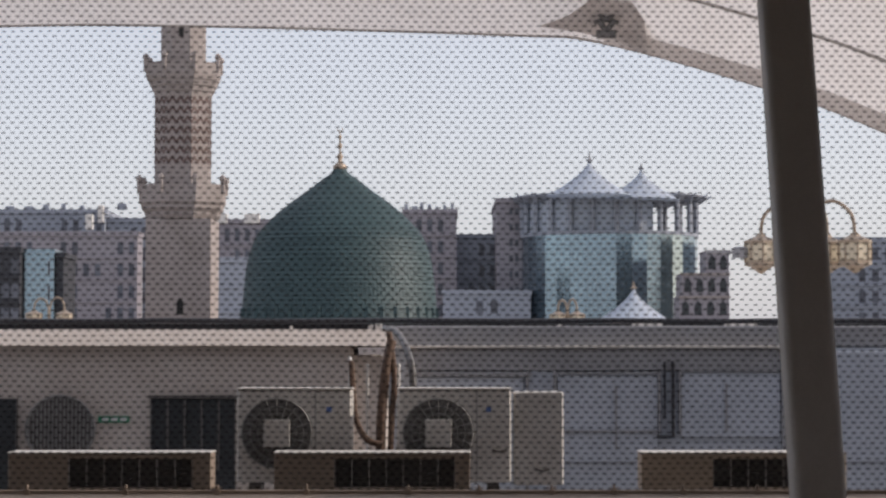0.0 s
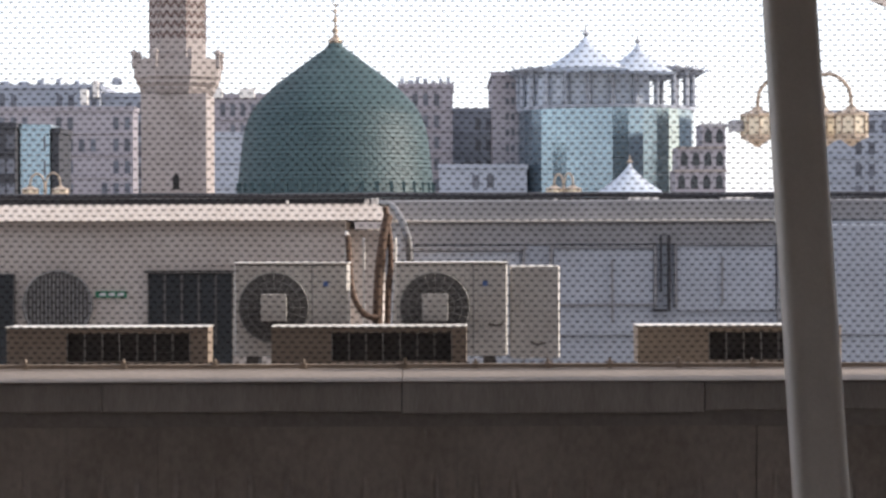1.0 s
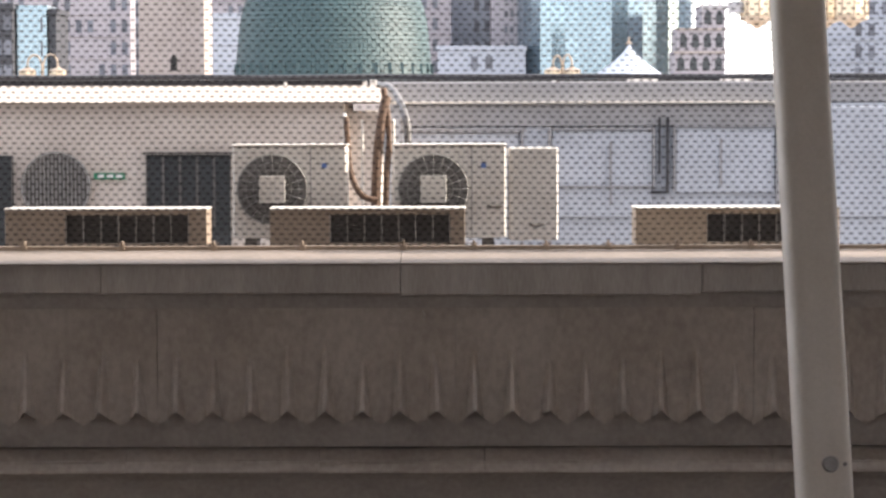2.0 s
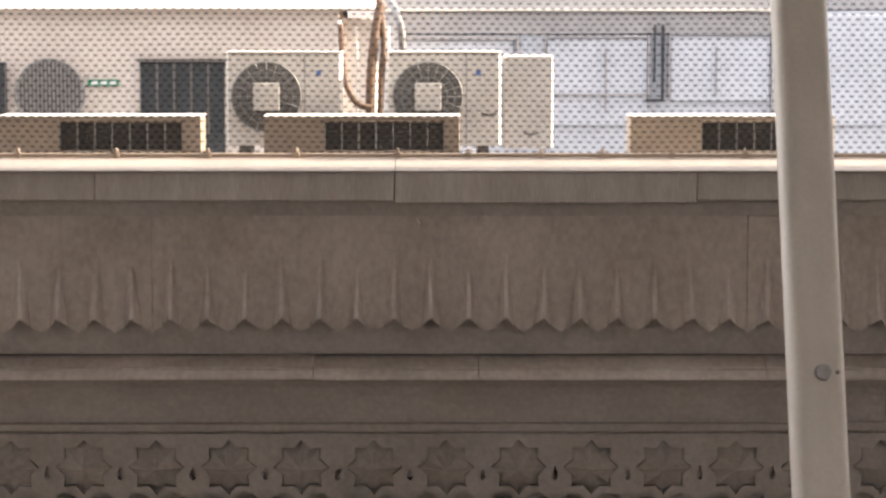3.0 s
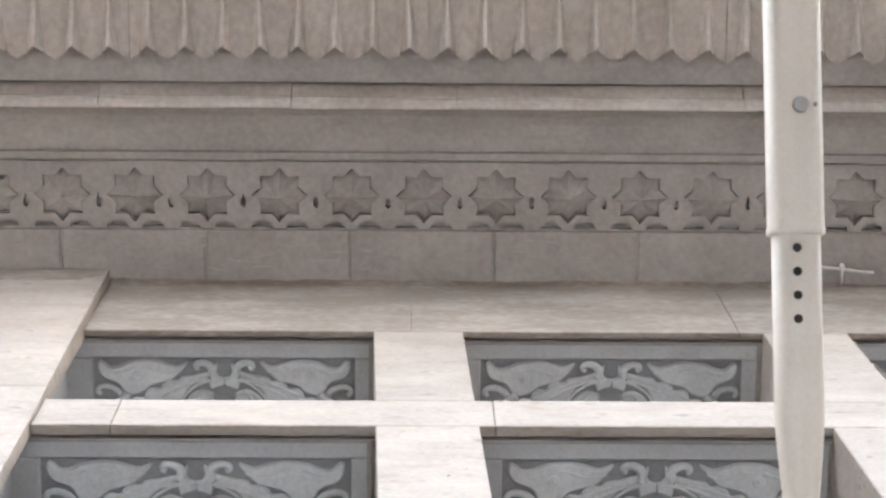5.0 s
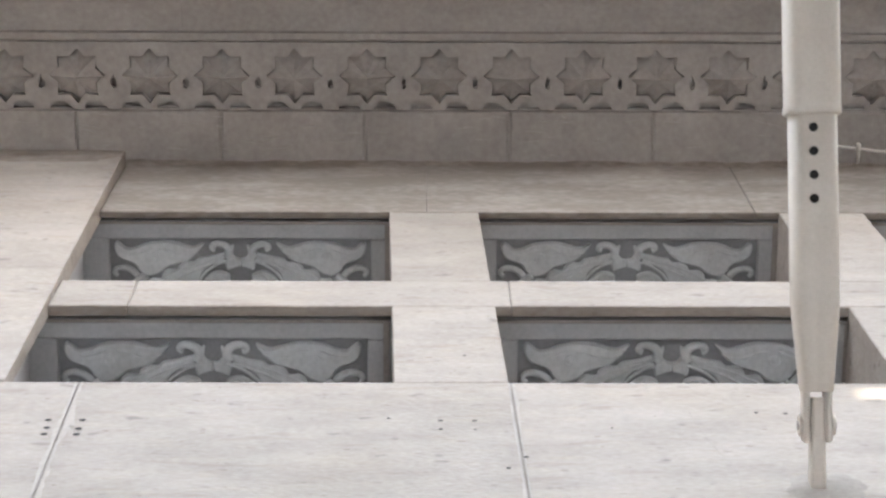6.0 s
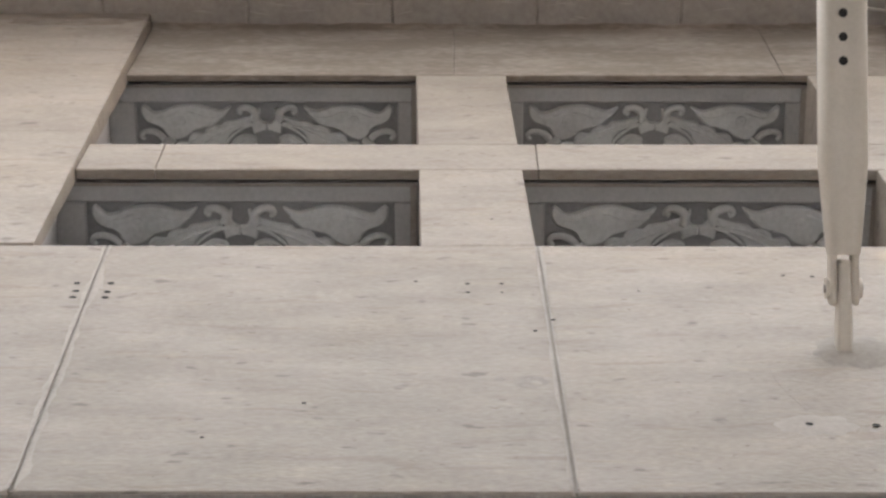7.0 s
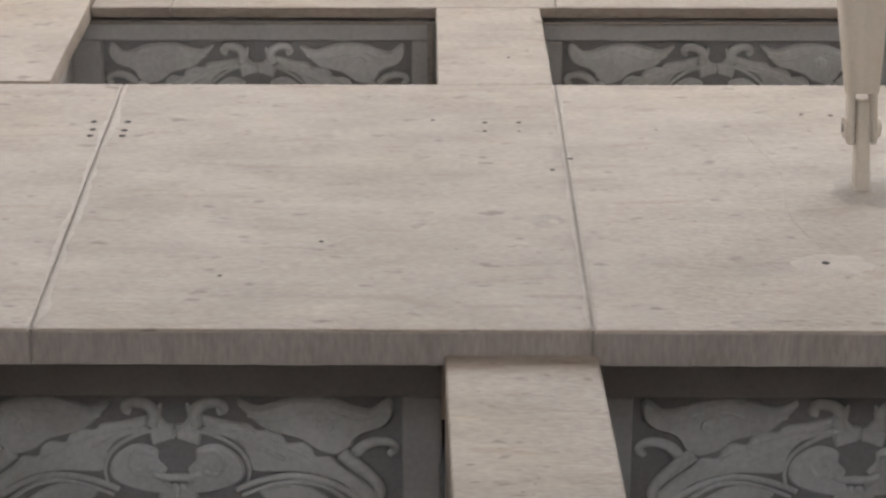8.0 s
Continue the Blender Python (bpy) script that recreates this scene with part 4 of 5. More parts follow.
for tri in (((17.42, 3.537), (17.56, 3.665), (19.3, 3.665), (19.3, 3.537)),):
    a = [bm.verts.new((-9 - S0.x, y - S0.y, z - S0.z)) for y, z in tri]
    b = [bm.verts.new((-0.44 - S0.x, y - S0.y, z - S0.z)) for y, z in tri]
    for k in range(4):
        bm.faces.new((a[k], a[(k + 1) % 4], b[(k + 1) % 4], b[k]))
    bm.faces.new(a), bm.faces.new(b[::-1])
part("roof", bm, "plaster", shed, "white sloped parapet")
for x0, x1 in ((-2.253, -1.598), (-4.2, -3.283)):
    d = shed_box("door", "door", x0, x1, 17.47, 17.52, 2.2, 3.13, 0.004, "dark slatted door")
    for k in range(6):
        xx = x0 + (x1 - x0) * k / 5
        shed_box("door_slat", "hose", max(x0, xx - 0.008), min(x1, xx + 0.008), 17.45, 17.469, 2.58, 3.12, 0, "", d)
shed_box("door_head", "grille", -2.27, -1.58, 17.455, 17.52, 3.132, 3.155)
sign = shed_box("sign", "green_sign", -2.66, -2.42, 17.485, 17.499, 2.945, 2.995, 0, "small green sign with white bars")
for k in range(3):
    shed_box("sign_mark", "paper", -2.63 + 0.07 * k, -2.58 + 0.07 * k, 17.481, 17.484, 2.958, 2.982, 0, "", sign)

# panelled metal enclosure
enc = thing("metal_enclosure", (2, 18.5, 2.56), "blue-grey panelled metal enclosure with a pale edge trim", "enclosure")
S0 = Vector((2, 18.5, 2.56))
shed_box("body", "blue_panel", -0.44, 9, 18.5, 20.5, 2.2, 3.53, 0, "", enc)
shed_box("roof_sheet", "grey_sheet", -0.44, 9, 18.56, 20.5, 3.535, 3.71, 0.01, "grey roof sheet", enc)
shed_box("edge_trim", "white_metal", -0.44, 2.75, 18.44, 18.56, 3.528, 3.548, 0.003, "pale edge trim", enc)
shed_box("rail", "grey_sheet", -0.3, 0.72, 18.46, 18.5, 3.30, 3.33, 0.004, "", enc)
for x0, x1, z0, z1 in ((-0.3, 0.66, 2.6, 3.29), (0.93, 1.75, 2.6, 3.31), (1.945, 2.75, 2.8, 3.33), (2.86, 3.7, 2.6, 3.5), (3.75, 4.8, 2.6, 3.5)):
    d = shed_box("panel", "blue_panel", x0, x1, 18.475, 18.499, z0, z1, 0.006, "", enc)
shed_box("head_band", "grey_sheet", -0.3, 2.78, 18.478, 18.499, 3.345, 3.52, 0.004, "grey band under the trim", enc)
for px0, px1, pz0, pz1 in ((0.90, 0.925, 2.3, 3.34), (1.752, 1.772, 2.82, 3.34), (1.92, 1.943, 2.82, 3.345), (0.68, 0.70, 2.3, 3.34), (2.76, 2.85, 2.3, 3.52)):
    shed_box("frame_post", "grey_sheet", px0, px1, 18.455, 18.499, pz0, pz1, 0.003, "", enc)
for px0, px1, pz in ((0.926, 1.751, 3.312), (1.944, 2.759, 3.332), (-0.3, 0.679, 3.292), (0.926, 1.751, 2.84)):
    shed_box("frame_rail", "grey_sheet", px0, px1, 18.457, 18.4745, pz, pz + 0.018, 0.003, "", enc)
shed_box("panel_lap", "grey_sheet", 1.40, 1.42, 18.46, 18.474, 2.7, 3.22, 0, "", enc)
shed_box("panel_lap", "grey_sheet", 2.30, 2.32, 18.46, 18.474, 2.85, 3.24, 0, "", enc)
shed_box("bracket", "bitumen", 1.862, 1.885, 18.44, 18.474, 2.80, 3.42, 0.003, "dark angle bracket", enc)
shed_box("bracket_foot", "bitumen", 1.74, 1.862, 18.44, 18.474, 2.79, 2.815, 0.003, "", enc)
shed_box("bracket", "bitumen", 1.80, 1.815, 18.45, 18.474, 2.95, 3.42, 0.003, "", enc)

# dark pipe along the roof edge with small fittings
rim = thing("roof_edge_pipe", (0, 19.4, 3.66), "dark bitumen roof edge with a pipe along it", "roof edge")
bm = bmesh.new()
add_box(bm, -12, 12, 0.0, 0.2, -0.02, 0.085, 0.01)
part("edge", bm, "bitumen", rim)
bm = bmesh.new()
add_tube(bm, [(-12 + 0.5 * k, -0.03, 0.105 + 0.004 * math.sin(k * 1.7)) for k in range(49)], 0.022, 8)
part("pipe", bm, "bitumen", rim, smooth=True)
for x, w in ((-0.55, 0.03), (-0.62, 0.02), (1.0, 0.02), (1.75, 0.13), (2.55, 0.14), (-1.3, 0.012)):
    bm = bmesh.new()
    add_box(bm, x - w, x + w, -0.07, -0.02, 0.02, 0.05 + min(w, 0.03), 0.006)
    part("fitting", bm, "white_metal", rim, "pale fitting")


# ------------------------------------------------------------ far: dome, minaret, lamps, tents, city, canopy
bm = bmesh.new()
add_box(bm, -60, 40, 131, 149, -9, 5.5, 0.1)
tagged(part("prayer_hall", bm, "sandstone"), "pale stone hall that carries the dome", "building", kind="structure")
dome = thing("green_dome", (-6.4, 140, 5.5), "large green pointed dome with a gilded finial", "dome")
prof = [(6.05, 0.0), (6.08, .5), (6.02, .9), (5.92, 2.0), (5.84, 2.9), (5.72, 3.9), (5.55, 4.7), (5.25, 5.55), (4.9, 6.1), (4.3, 6.75), (3.6, 7.4), (2.9, 7.95), (2.2, 8.45), (1.5, 8.98), (0.95, 9.4), (0.55, 9.75), (0.36, 10.1), (0.18, 10.3)]
bm = bmesh.new()
add_lathe(bm, [(r - 0.03, z) for r, z in prof], 64)
part("shell", bm, "dome", dome, smooth=True)
# overlapping lead sheets on the shell: rows of slightly proud plates
sheet_v, sheet_f = [], []
rows_z = np.linspace(0.2, 9.5, 38)
pr, pz = [p[0] for p in prof], [p[1] for p in prof]
for i, (z0, z1) in enumerate(zip(rows_z, rows_z[1:])):
    n = 72
    for k in range(n):
        a0, a1 = 2 * math.pi * (k + 0.5 * (i % 2)) / n, 2 * math.pi * (k + 0.5 * (i % 2) + 0.9) / n
        r0, r1 = float(np.interp(z0, pz, pr)) + 0.065, float(np.interp(z1, pz, pr)) + 0.005
        s = len(sheet_v)
        sheet_v += [(r0 * math.cos(a0), r0 * math.sin(a0), z0), (r0 * math.cos(a1), r0 * math.sin(a1), z0), (r1 * math.cos(a1), r1 * math.sin(a1), z1), (r1 * math.cos(a0), r1 * math.sin(a0), z1)]
        sheet_f.append((s, s + 1, s + 2, s + 3))
me = bpy.data.meshes.new("sheathing")
me.from_pydata(sheet_v, [], sheet_f)
me.materials.append(M["dome"])
o = new("sheathing", me)
o.parent = dome
o["kind"] = "stuff"
bm = bmesh.new()
for k in range(40):
    a = 2 * math.pi * k / 40
    add_box(bm, 6.05 * math.cos(a) - 0.09, 6.05 * math.cos(a) + 0.09, 6.05 * math.sin(a) - 0.09, 6.05 * math.sin(a) + 0.09, 0.0, 1.3)
part("base_ribs", bm, "dome", dome)["kind"] = "stuff"
bm = bmesh.new()
add_lathe(bm, [(0.42, 9.9), (0.45, 10.15), (0.2, 10.35), (0.1, 10.5), (0.22, 10.75), (0.08, 10.95), (0.06, 11.2), (0.17, 11.4), (0.06, 11.6), (0.05, 11.8), (0.13, 11.95), (0.04, 12.1), (0.03, 12.4)], 12)
fin = part("finial", bm, "gold", dome, "gilded finial", smooth=True)
bm = bmesh.new()
add_tube(bm, [(0.16 * math.cos(a), 0, 12.45 + 0.16 * math.sin(a)) for a in [radians(d) for d in range(-240, 61, 25)]], [0.01 + 0.03 * math.sin(math.pi * k / 12) for k in range(13)], 6)
part("crescent", bm, "gold", fin)

minaret = thing("minaret", (-17.3, 150, 4.0), "pale stone minaret with two balconies and zigzag bands", "minaret")


def ring_part(name, profile, material, sides=8, label="", smooth=False):
    bm = bmesh.new()
    add_lathe(bm, profile, sides, turn=math.pi / 8 if sides == 8 else 0)
    return part(name, bm, material, minaret, label, smooth)


bm = bmesh.new()
add_box(bm, -2.16, 2.16, -2.16, 2.16, -13, 8.9, 0.05)
bmesh.ops.rotate(bm, verts=bm.verts, cent=(0, 0, 0), matrix=Matrix.Rotation(radians(-1), 3, "Z"))
part("lower_shaft", bm, "sandstone", minaret)
ring_part("lower_balcony", [(2.45, 8.9), (2.62, 9.2), (2.62, 9.35), (2.85, 9.6), (2.85, 9.8), (3.0, 10.0), (3.0, 11.2), (2.9, 11.2), (2.9, 10.4), (1.95, 10.4)], "sandstone")
ring_part("middle_shaft", [(1.95, 10.3), (1.95, 17.2)], "sandstone")
ring_part("upper_balcony", [(1.95, 17.0), (2.03, 17.35), (2.12, 17.4), (2.2, 17.7), (2.3, 17.75), (2.42, 18.1), (2.5, 18.15), (2.6, 18.5), (2.6, 19.3), (2.5, 19.3), (2.5, 18.9), (1.56, 18.9)], "sandstone")
ring_part("upper_shaft", [(1.56, 18.9), (1.56, 27)], "sandstone")
for r, z in ((2.98, 11.2), (2.58, 19.3)):
    for k in range(8):
        a = math.pi / 8 + k * math.pi / 4
        bm = bmesh.new()
        add_lathe(bm, [(0.16, z - 0.6), (0.16, z + 0.25), (0.24, z + 0.3), (0.2, z + 0.5), (0.03, z + 0.65)], 6, (r * math.cos(a), r * math.sin(a)))
        part("balcony_post", bm, "sandstone", minaret)
# zigzag bands of dark stone, standing a little proud of the eight faces
for level in range(7):
    for k in range(8):
        a0, a1 = math.pi / 8 + k * math.pi / 4, math.pi / 8 + (k + 1) * math.pi / 4
        p0, p1 = Vector((math.cos(a0), math.sin(a0), 0)) * 1.975, Vector((math.cos(a1), math.sin(a1), 0)) * 1.975
        z0, n = 12.5 + 0.66 * level, 6
        bm = bmesh.new()
        low = [bm.verts.new(p0.lerp(p1, j / n) + Vector((0, 0, z0 + 0.36 * (j % 2)))) for j in range(n + 1)]
        high = [bm.verts.new(v.co + Vector((0, 0, 0.25))) for v in low]
        for j in range(n):
            bm.faces.new((low[j], low[j + 1], high[j + 1], high[j]))
        part("zigzag_band", bm, "dark_stone", minaret)
for x, z, w, h in ((0.1, 2.6, 0.22, 1.1), (0.0, 21.0, 0.16, 2.2)):
    bm = bmesh.new()
    ring = [(-w, 0), (w, 0), (w, h * 0.75), (0, h), (-w, h * 0.75)]
    yf = -2.19 if z < 10 else -1.47
    f = [bm.verts.new((x + a, yf, z + b)) for a, b in ring]
    g = [bm.verts.new((x + a, yf + 0.3, z + b)) for a, b in ring]
    bm.faces.new(f)
    for k in range(5):
        bm.faces.new((f[k], f[(k + 1) % 5], g[(k + 1) % 5], g[k]))
    part("window", bm, "black", minaret, "dark narrow arched window")


def lantern_post(x, y, z, arms, height, label):
    """A post with curved arms; a lantern hangs from each."""
    t = thing("street_lamp", (x, y, -9), label, "street lamp", "lamps")
    bm = bmesh.new()
    add_tube(bm, [(0, 0, 0), (0, 0, z + 9 + 0.2)], [0.14, 0.08], 10)
    part("post", bm, "gold", t)
    for k, (dx, dy, up) in enumerate(arms):
        zz = z + 9
        bm = bmesh.new()
        add_tube(bm, spline([(0, 0, zz - 0.1), (dx * 0.2, dy * 0.2, zz + up * 0.75), (dx * 0.6, dy * 0.6, zz + up), (dx * 0.93, dy * 0.93, zz + up * 0.6), (dx, dy, zz + 0.0)], 6), 0.05, 6)
        arm = part("arm", bm, "gold", t)
        bm = bmesh.new()
        add_lathe(bm, [(0.10, zz - 0.0), (0.16, zz - 0.08), (0.46, zz - 0.2), (0.46, zz - 0.27)][::-1], 8, (dx, dy))
        part("lantern_cap", bm, "gold", arm)
        bm = bmesh.new()
        add_lathe(bm, [(0.30, zz - height), (0.42, zz - height + 0.12), (0.42, zz - 0.271)], 8, (dx, dy))
        part("lantern_glass", bm, "lantern", arm, "cream lantern glass")
        for q in range(8):
            a = 2 * math.pi * q / 8
            bm = bmesh.new()
            add_tube(bm, [(dx + 0.43 * math.cos(a), dy + 0.43 * math.sin(a), zz - height + 0.1), (dx + 0.43 * math.cos(a), dy + 0.43 * math.sin(a), zz - 0.25)], 0.03, 5)
            part("lantern_bar", bm, "gold", arm)
        bm = bmesh.new()
        add_lathe(bm, [(0.04, zz - height - 0.22), (0.28, zz - height - 0.05), (0.45, zz - height), (0.45, zz - height + 0.1)], 8, (dx, dy))
        part("lantern_base", bm, "gold", arm)


lantern_post(9.55, 60, 6.85, ((-1.1, 0, 0.75), (0.75, 0.5, 0.8), (1.32, -0.4, 0.85)), 0.85, "gilded plaza lamp with hanging lanterns")
lantern_post(6.6, 120, 6.2, ((-0.5, 0, 0.55), (0.5, 0, 0.6)), 0.5, "gilded plaza lamp with two small lanterns")
lantern_post(-20.9, 120, 6.25, ((-0.8, 0, 0.6), (0.8, 0, 0.65)), 0.5, "gilded plaza lamp with two small lanterns")
bm = bmesh.new()
add_lathe(bm, [(0.22, 0), (0.22, 0.25), (0.12, 0.3)], 10)
add_tube(bm, [(0, 0, 0.15), (-0.9, 0, 0.15)], 0.04, 6)
tagged(part("loudspeaker", bm, "grey_sheet"), "grey loudspeaker on a short arm", "loudspeaker").location = (7.9, 60, 6.2)


def tent(x, y, z, r, h, label):
    t = thing("tent_roof", (x, y, z), label, "tent roof", "tent roofs")
    bm = bmesh.new()
    add_lathe(bm, [(r * (1 - k / 8) ** 1.5 + 0.02, h * k / 8) for k in range(9)], 24)
    part("membrane", bm, "tent", t)
    bm = bmesh.new()
    add_lathe(bm, [(0.06 * r, h * 0.96), (0.09 * r, h * 1.0), (0.03 * r, h * 1.04), (0.015 * r, h * 1.18)], 8)
    part("spike", bm, "gold" if y < 200 else "grey_sheet", t)


bm = bmesh.new()
add_lathe(bm, [(1.7, -9), (1.7, 5.6)], 8, (10.12, 120))
tagged(part("pavilion", bm, "sandstone"), "small pale pavilion under a tent roof", "pavilion")
tent(10.12, 120, 5.62, 2.0, 1.8, "small blue-white tent roof with a gilded spike")
tent(21.1, 325, 27.5, 6.2, 5.2, "pale blue tent roof on the glass tower")
tent(29.0, 330, 27.3, 5.6, 4.6, "pale blue tent roof on the glass tower")


def block(name, x0, x1, y, top, depth, material, label, columns, storey=3.3, first=None, window_w=0.5, bands=True):
    """A far building: body, parapet, floor bands and a window in each bay."""
    t = thing(name, ((x0 + x1) / 2, y, -9), label, "building", "city blocks")
    w = (x1 - x0) / 2
    top += 9
    bm = bmesh.new()
    add_box(bm, -w, w, 0, depth, 0, top)
    part("wall", bm, material, t)
    bm = bmesh.new()
    add_box(bm, -w - 0.2, w + 0.2, -0.25, depth, top, top + 0.7)
    part("parapet", bm, material, t)
    z = top - storey
    pitch = 2 * w / columns
    bm = bmesh.new()
    add_box(bm, -pitch * window_w / 2, pitch * window_w / 2, -0.05, 0.1, 0.5, storey - 0.9)
    win = finish(bm, "window", "window")
    while z > top - 22:
        if bands:
            bm = bmesh.new()
            add_box(bm, -w, w, -0.22, 0, z - 0.15, z + 0.2)
            part("floor_band", bm, material, t)
        for k in range(columns):
            if k % 5 in (2, 3) or random.random() < 0.12:
                piece("window", win, t, (-w + pitch * (k + 0.5), 0, z))
        z -= storey
    return t


block("city_block", -72, -52.5, 350, 26.6, 30, "facade_grey", "grey city block with bands of windows", 11)
block("city_block", -70, -46, 340, 22.6, 6, "facade_pink", "pinkish city block with bands of windows", 14)
block("city_block", -52.4, -45.8, 352, 25.4, 30, "facade_grey", "grey narrow city block with small windows", 4)
block("city_block", -36, -25, 352, 25.2, 30, "facade_pink", "pinkish city block behind the dome", 7)
block("city_block", -25, -6, 356, 25.0, 30, "facade_pink", "pinkish city block behind the dome", 10)
block("city_block", -6.2, 2.1, 350, 26.6, 30, "facade_pink", "pinkish city block with roof plant", 5)
block("city_block", 2.1, 8.6, 358, 23.2, 30, "facade_grey", "darker grey city block with small windows", 4)
block("city_block", 8.2, 12.6, 345, 28.0, 30, "facade_pink", "slender pinkish block beside the glass tower", 5, storey=2.4, window_w=0.6, bands=False)
block("city_block", 0, 13, 335, 13.6, 6, "facade_grey", "low pale city block with few windows", 6)
block("city_block", 59, 75, 345, 22.0, 30, "facade_grey", "grey city block at the edge of the plaza", 8)
block("city_block", -30, -24.5, 300, 16.8, 10, "facade_grey", "low blue-grey block behind the minaret", 3)
block("city_block", -60, -56.2, 300, 18.2, 10, "bitumen", "dark city block with wide windows", 3, window_w=0.8)
block("city_block", -56.0, -52.0, 302, 18.0, 10, "glass", "narrow blue glass block", 3, window_w=0.2)
block("city_block", -51.9, -50.9, 303, 17.6, 10, "bitumen", "narrow dark stair tower", 1)
# two dark blocks outside the view, added as reflections for the glass panes
block("city_block", 50, 84, 205, 27.0, 10, "bitumen", "dark block out of view, added to be reflected in the tower", 8)
block("city_block", 78, 90, 300, 24.0, 24, "bitumen", "dark side block out of view, added to be reflected in the tower", 5)

# roof plant on the city blocks
plant = thing("roof_plant", (-2, 351, 27.3), "small tanks and vents on a city roof", "roof plant")
for k in range(7):
    bm = bmesh.new()
    h = random.uniform(0.5, 1.3)
    add_box(bm, -4 + 1.2 * k, -4 + 1.2 * k + random.uniform(0.4, 0.9), 0, 1, 0, h, 0.05)
    part("vent", bm, "facade_grey", plant)
plant = thing("roof_plant", (-60, 351, 27.3), "small tanks and vents on a city roof", "roof plant")
for k in range(8):
    bm = bmesh.new()
    add_box(bm, -11 + 2.9 * k, -11 + 2.9 * k + random.uniform(0.6, 1.6), 0, 1, 0, random.uniform(0.4, 1.0), 0.05)
    part("vent", bm, "facade_grey", plant)

plant = thing("roof_plant", (-49, 350, 25.9), "white cooling boxes on a grey city roof", "roof plant")
for x, y, w, h in ((-4.5, -0.6, 0.9, 2.0), (-5.0, -9.3, 1.1, -1.6), (12.8, 1.5, 2.6, 0.9), (18.0, 1.5, 2.4, 0.8)):
    bm = bmesh.new()
    add_box(bm, x, x + w, y, y + 1.2, min(0, h) - 0.7, max(0, h), 0.08)
    part("cooling_box", bm, "white_metal", plant, "white cooling box")

# round glass tower
tower = thing("glass_tower", (25.3, 343, -9), "round blue glass tower with a colonnaded top storey", "building")
RT, TZ = 13.2, 31.4
bm = bmesh.new()
add_lathe(bm, [(RT - 0.35, 0), (RT - 0.35, TZ)], 48)
part("core", bm, "facade_grey", tower)
SEG = 36
bm = bmesh.new()
w = RT * math.tan(math.pi / SEG) * 0.995
add_box(bm, -w, w, -0.04, 0.04, 0, 2.43)
PANE = finish(bm, "pane", "glass")
for r in range(6):
    for k in range(SEG):
        a = 2 * math.pi * (k + 0.5) / SEG
        if math.sin(a) < 0.25:
            piece("pane", PANE, tower, (RT * math.cos(a), RT * math.sin(a), TZ - 2.45 * (r + 1)), (random.uniform(-.004, .004), 0, a + math.pi / 2 + random.uniform(-.006, .006)))
bm = bmesh.new()
add_lathe(bm, [(RT - 0.1, TZ), (RT + 0.25, TZ), (RT + 0.25, TZ + 0.5), (RT - 0.1, TZ + 0.5)], 48)
part("sill_band", bm, "facade_grey", tower)
# the top storey is walled on one side and open between its columns on the other
bm = bmesh.new()
rings = [[bm.verts.new((r * math.cos(radians(d)), r * math.sin(radians(d)), z)) for d in range(120, 297, 8)] for r, z in ((RT - 0.45, TZ + 0.5), (RT - 0.45, TZ + 5.2), (RT - 0.75, TZ + 5.2), (RT - 0.75, TZ + 0.5))]
for a, b in zip(rings, rings[1:] + rings[:1]):
    for k in range(len(a) - 1):
        bm.faces.new((a[k], a[k + 1], b[k + 1], b[k]))
for k in (0, -1):
    bm.faces.new([r[k] for r in rings])
part("inner_wall", bm, "tent", tower, "pale curved wall of the top storey")
for k in range(24):
    a = 2 * math.pi * k / 24
    bm = bmesh.new()
    add_lathe(bm, [(0.42, TZ + 0.5), (0.42, TZ + 5.4)], 8, (RT * math.cos(a), RT * math.sin(a)))
    part("column", bm, "facade_grey", tower)
bm = bmesh.new()
add_lathe(bm, [(RT - 1.5, TZ + 5.3), (RT + 0.6, TZ + 5.4), (RT + 1.6, TZ + 5.9), (RT + 1.6, TZ + 6.1), (RT - 1, TZ + 6.2)], 48)
part("roof_ring", bm, "facade_grey", tower)
for k in range(24):
    a = 2 * math.pi * (k + 0.5) / 24
    bm = bmesh.new()
    add_tube(bm, [(RT * math.cos(a), RT * math.sin(a), TZ + 4.9), ((RT + 2.2) * math.cos(a), (RT + 2.2) * math.sin(a), TZ + 6.2)], 0.16, 5)
    part("eave_strut", bm, "facade_grey", tower)

# arcaded building beside the tower
arc = thing("arcaded_building", (36.3, 315, -9), "pinkish arcaded building with rows of pointed openings", "building")
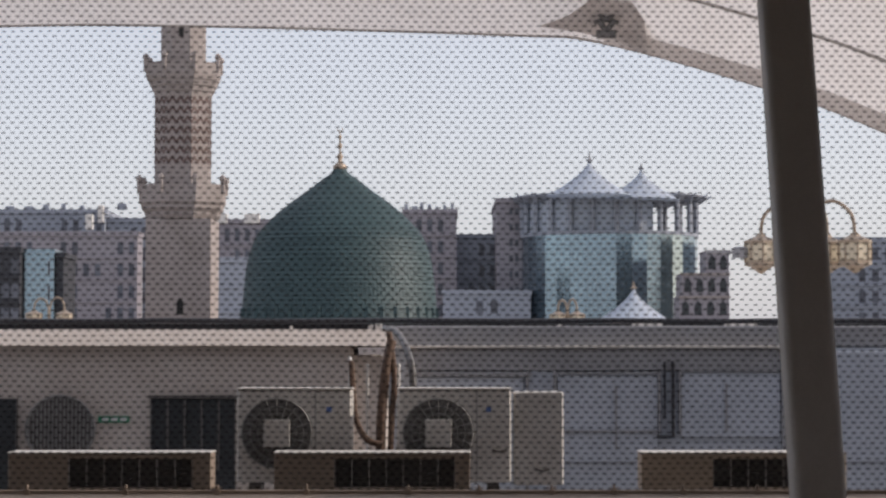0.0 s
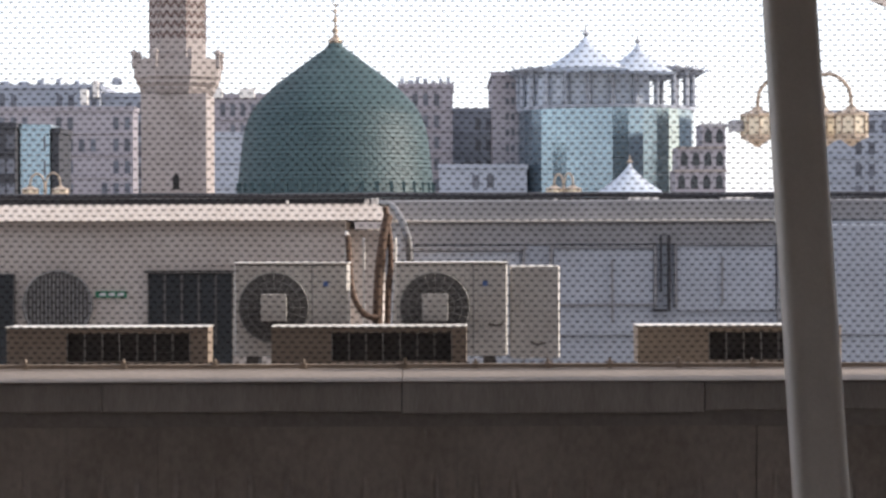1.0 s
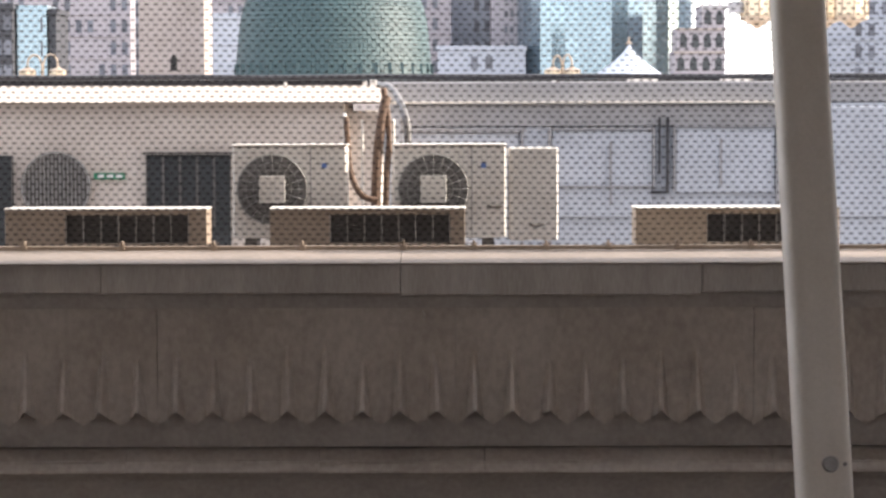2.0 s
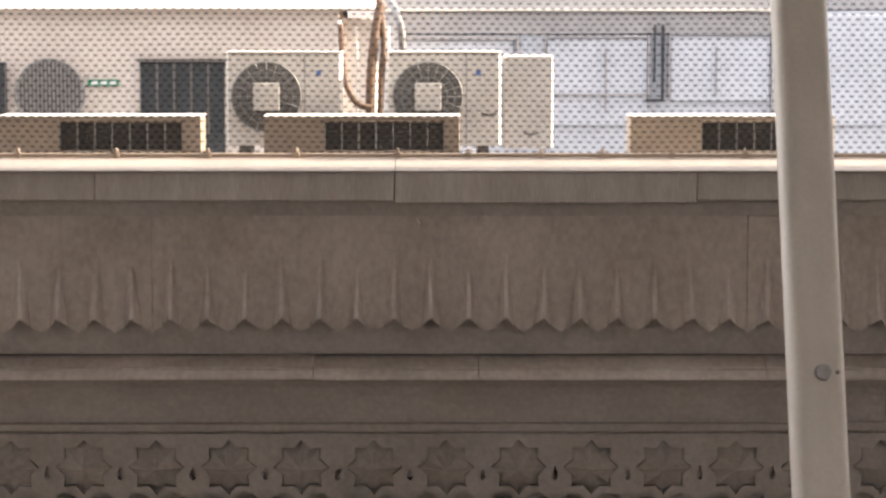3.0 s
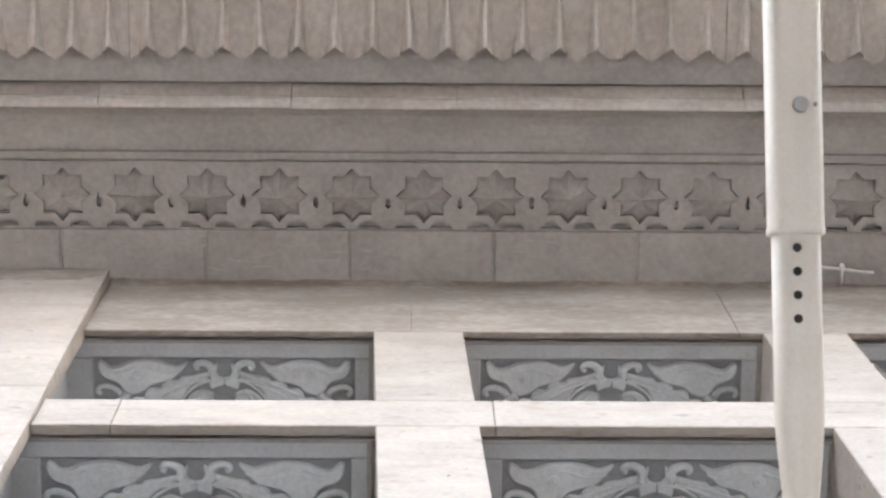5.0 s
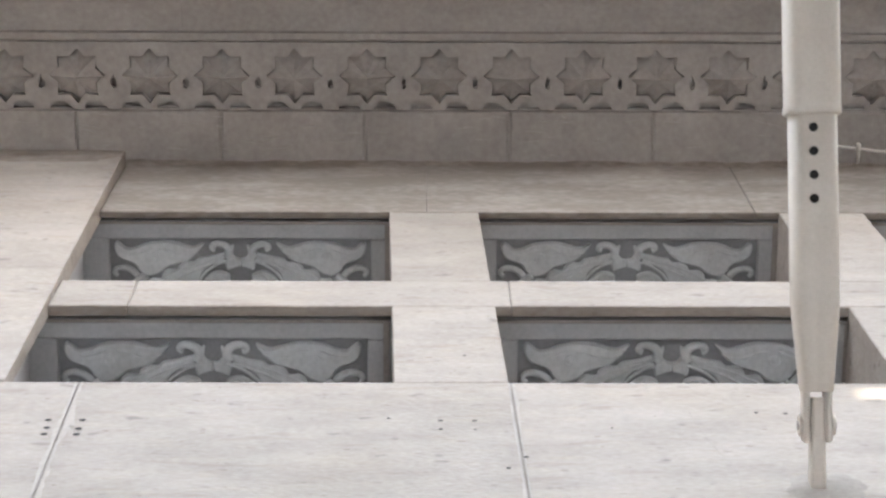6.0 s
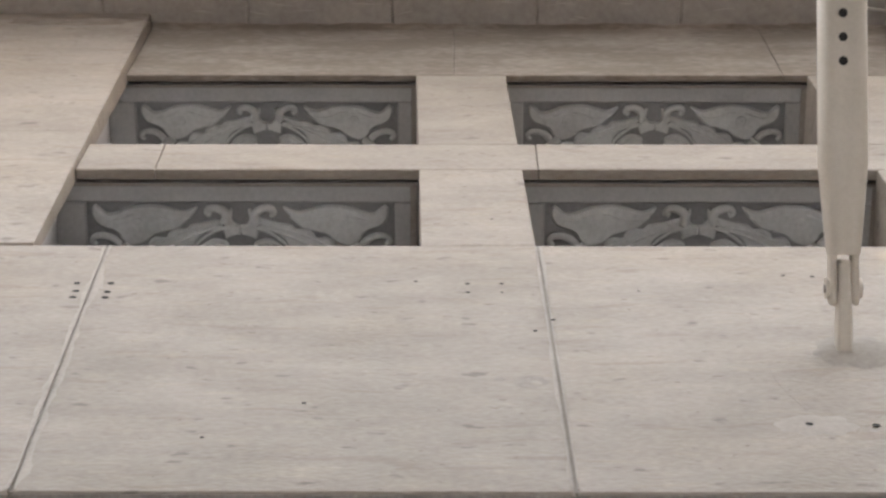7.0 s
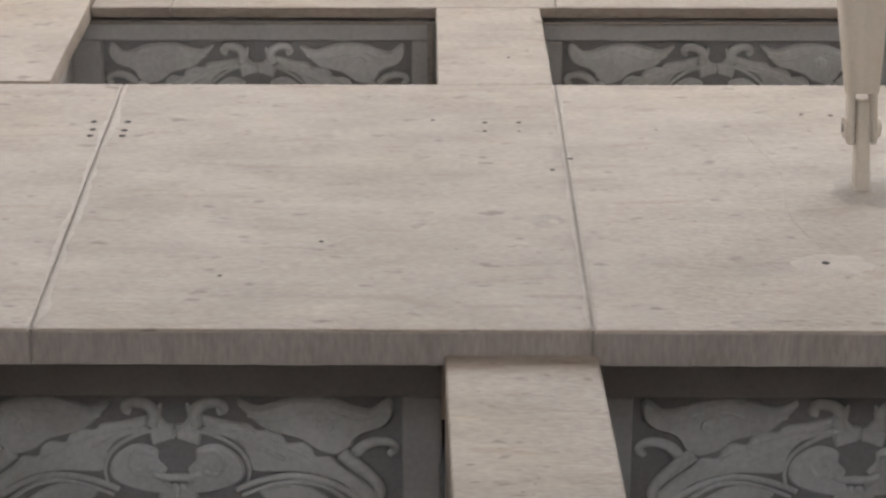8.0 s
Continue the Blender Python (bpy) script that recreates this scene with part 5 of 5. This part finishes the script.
for row, (xa, xb) in enumerate(((-3.4, 3.6), (-3.4, 3.6), (-3.4, 3.6), (-3.4, 3.6), (-3.0, 3.6), (0.4, 3.6))):
    bm = bmesh.new()
    add_box(bm, xa, xb, 0, 8, 9.0 + 3.2 * row + (0.01 if row else -9), 12.2 + 3.2 * row)
    part("storey", bm, "facade_pink", arc)
    bm = bmesh.new()
    add_box(bm, xa - 0.15, xb + 0.15, -0.3, 0, 11.9 + 3.2 * row, 12.2 + 3.2 * row)
    part("ledge", bm, "sandstone", arc)
    n = int((xb - xa) / 1.6)
    for k in range(n):
        x = xa + (xb - xa) * (k + 0.5) / n
        bm = bmesh.new()
        ring = [(-0.5, 0.5), (0.5, 0.5), (0.5, 1.7), (0.35, 2.2), (0, 2.55), (-0.35, 2.2), (-0.5, 1.7)]
        f = [bm.verts.new((x + a, -0.06, 9.0 + 3.2 * row + b)) for a, b in ring]
        g = [bm.verts.new((x + a, 0.1, 9.0 + 3.2 * row + b)) for a, b in ring]
        bm.faces.new(f)
        for q in range(7):
            bm.faces.new((f[q], f[(q + 1) % 7], g[(q + 1) % 7], g[q]))
        part("opening", bm, "door", arc)


# great plaza umbrella: a stretched membrane with seams and a rib fitting
umb = thing("plaza_umbrella", (3.2, 45, -9), "huge pale membrane umbrella over the plaza", "umbrella")
U0 = Vector((3.2, 45, -9))
edge_line = spline([(-14, 45, 9.9), (-8.8, 45, 10.13), (-4.9, 45, 10.13), (1.3, 45, 9.95), (3.2, 45, 9.79), (6.4, 45, 8.9), (8.82, 45, 8.0), (14, 45, 5.6)], 8)
bm = bmesh.new()
grid = []
for p in edge_line:
    row = []
    for k in range(9):
        s = k / 8
        row.append(bm.verts.new(Vector((p.x * (1 + 0.1 * s), 45 - 7 * s, p.z + 2.6 * s + 0.5 * math.sin(math.pi * s))) - U0))
    grid.append(row)
for a, b in zip(grid, grid[1:]):
    for k in range(8):
        bm.faces.new((a[k], a[k + 1], b[k + 1], b[k]))
part("membrane", bm, "canopy", umb, smooth=True)
bm = bmesh.new()
add_tube(bm, [p - U0 + Vector((0, -0.02, 0.02)) for p in edge_line], 0.035, 6)
part("edge_cord", bm, "canopy_seam", umb)
bm = bmesh.new()
strip = [[bm.verts.new(Vector((p.x * (1 + 0.1 * s), 45 - 7 * s - 0.06, p.z + 2.6 * s + 0.5 * math.sin(math.pi * s))) - U0) for s in (0.0, 0.03, 0.062)] for p in edge_line if p.x > 3.0]
for a, b in zip(strip, strip[1:]):
    for k in range(2):
        bm.faces.new((a[k], a[k + 1], b[k + 1], b[k]))
part("hem", bm, "hem", umb, "doubled hem along the membrane's edge")
for off in (0.25, 0.6):
    bm = bmesh.new()
    add_tube(bm, [Vector((p.x * (1 + 0.1 * off), 45 - 7 * off - 0.05, p.z + 2.6 * off + 0.5 * math.sin(math.pi * off) - 0.03)) - U0 for p in edge_line if p.x > 2.2], 0.035, 6)
    part("seam", bm, "canopy_seam", umb)
bm = bmesh.new()
for s in (-1, 1):
    add_tube(bm, [(0, -1.0, 18.9), (s * 0.15, -1.0, 19.1), (s * 0.24, -1.0, 19.05)], 0.06, 6)
    add_tube(bm, [(0, -1.0, 19.1), (s * 0.18, -1.0, 19.28), (s * 0.34, -1.0, 19.26)], 0.055, 6)
add_box(bm, -0.2, 0.2, -1.04, -0.9, 18.76, 18.92, 0.02)
part("rib_fitting", bm, "hose", umb, "grey forked rib fitting")
bm = bmesh.new()
add_tube(bm, [(-16.2, -2, 0), (-16.2, -2, 19.6)], [0.35, 0.22], 12)
part("mast", bm, "canopy_seam", umb)
bm = bmesh.new()
flap = [bm.verts.new(Vector((x, 45 - 7 * (z - 9.79) / 3.3 - 0.12, z)) - U0) for x, z in ((1.9, 10.05), (2.6, 9.97), (3.4, 9.86), (4.4, 9.72), (4.05, 10.05), (3.66, 10.42), (2.88, 10.46), (2.45, 10.2))]
bm.faces.new(flap)
thick = bmesh.ops.extrude_face_region(bm, geom=list(bm.faces))
for v in thick["geom"]:
    if isinstance(v, bmesh.types.BMVert):
        v.co.y += 0.04
part("reinforcement", bm, "hem", umb, "darker reinforcing flap of the membrane")
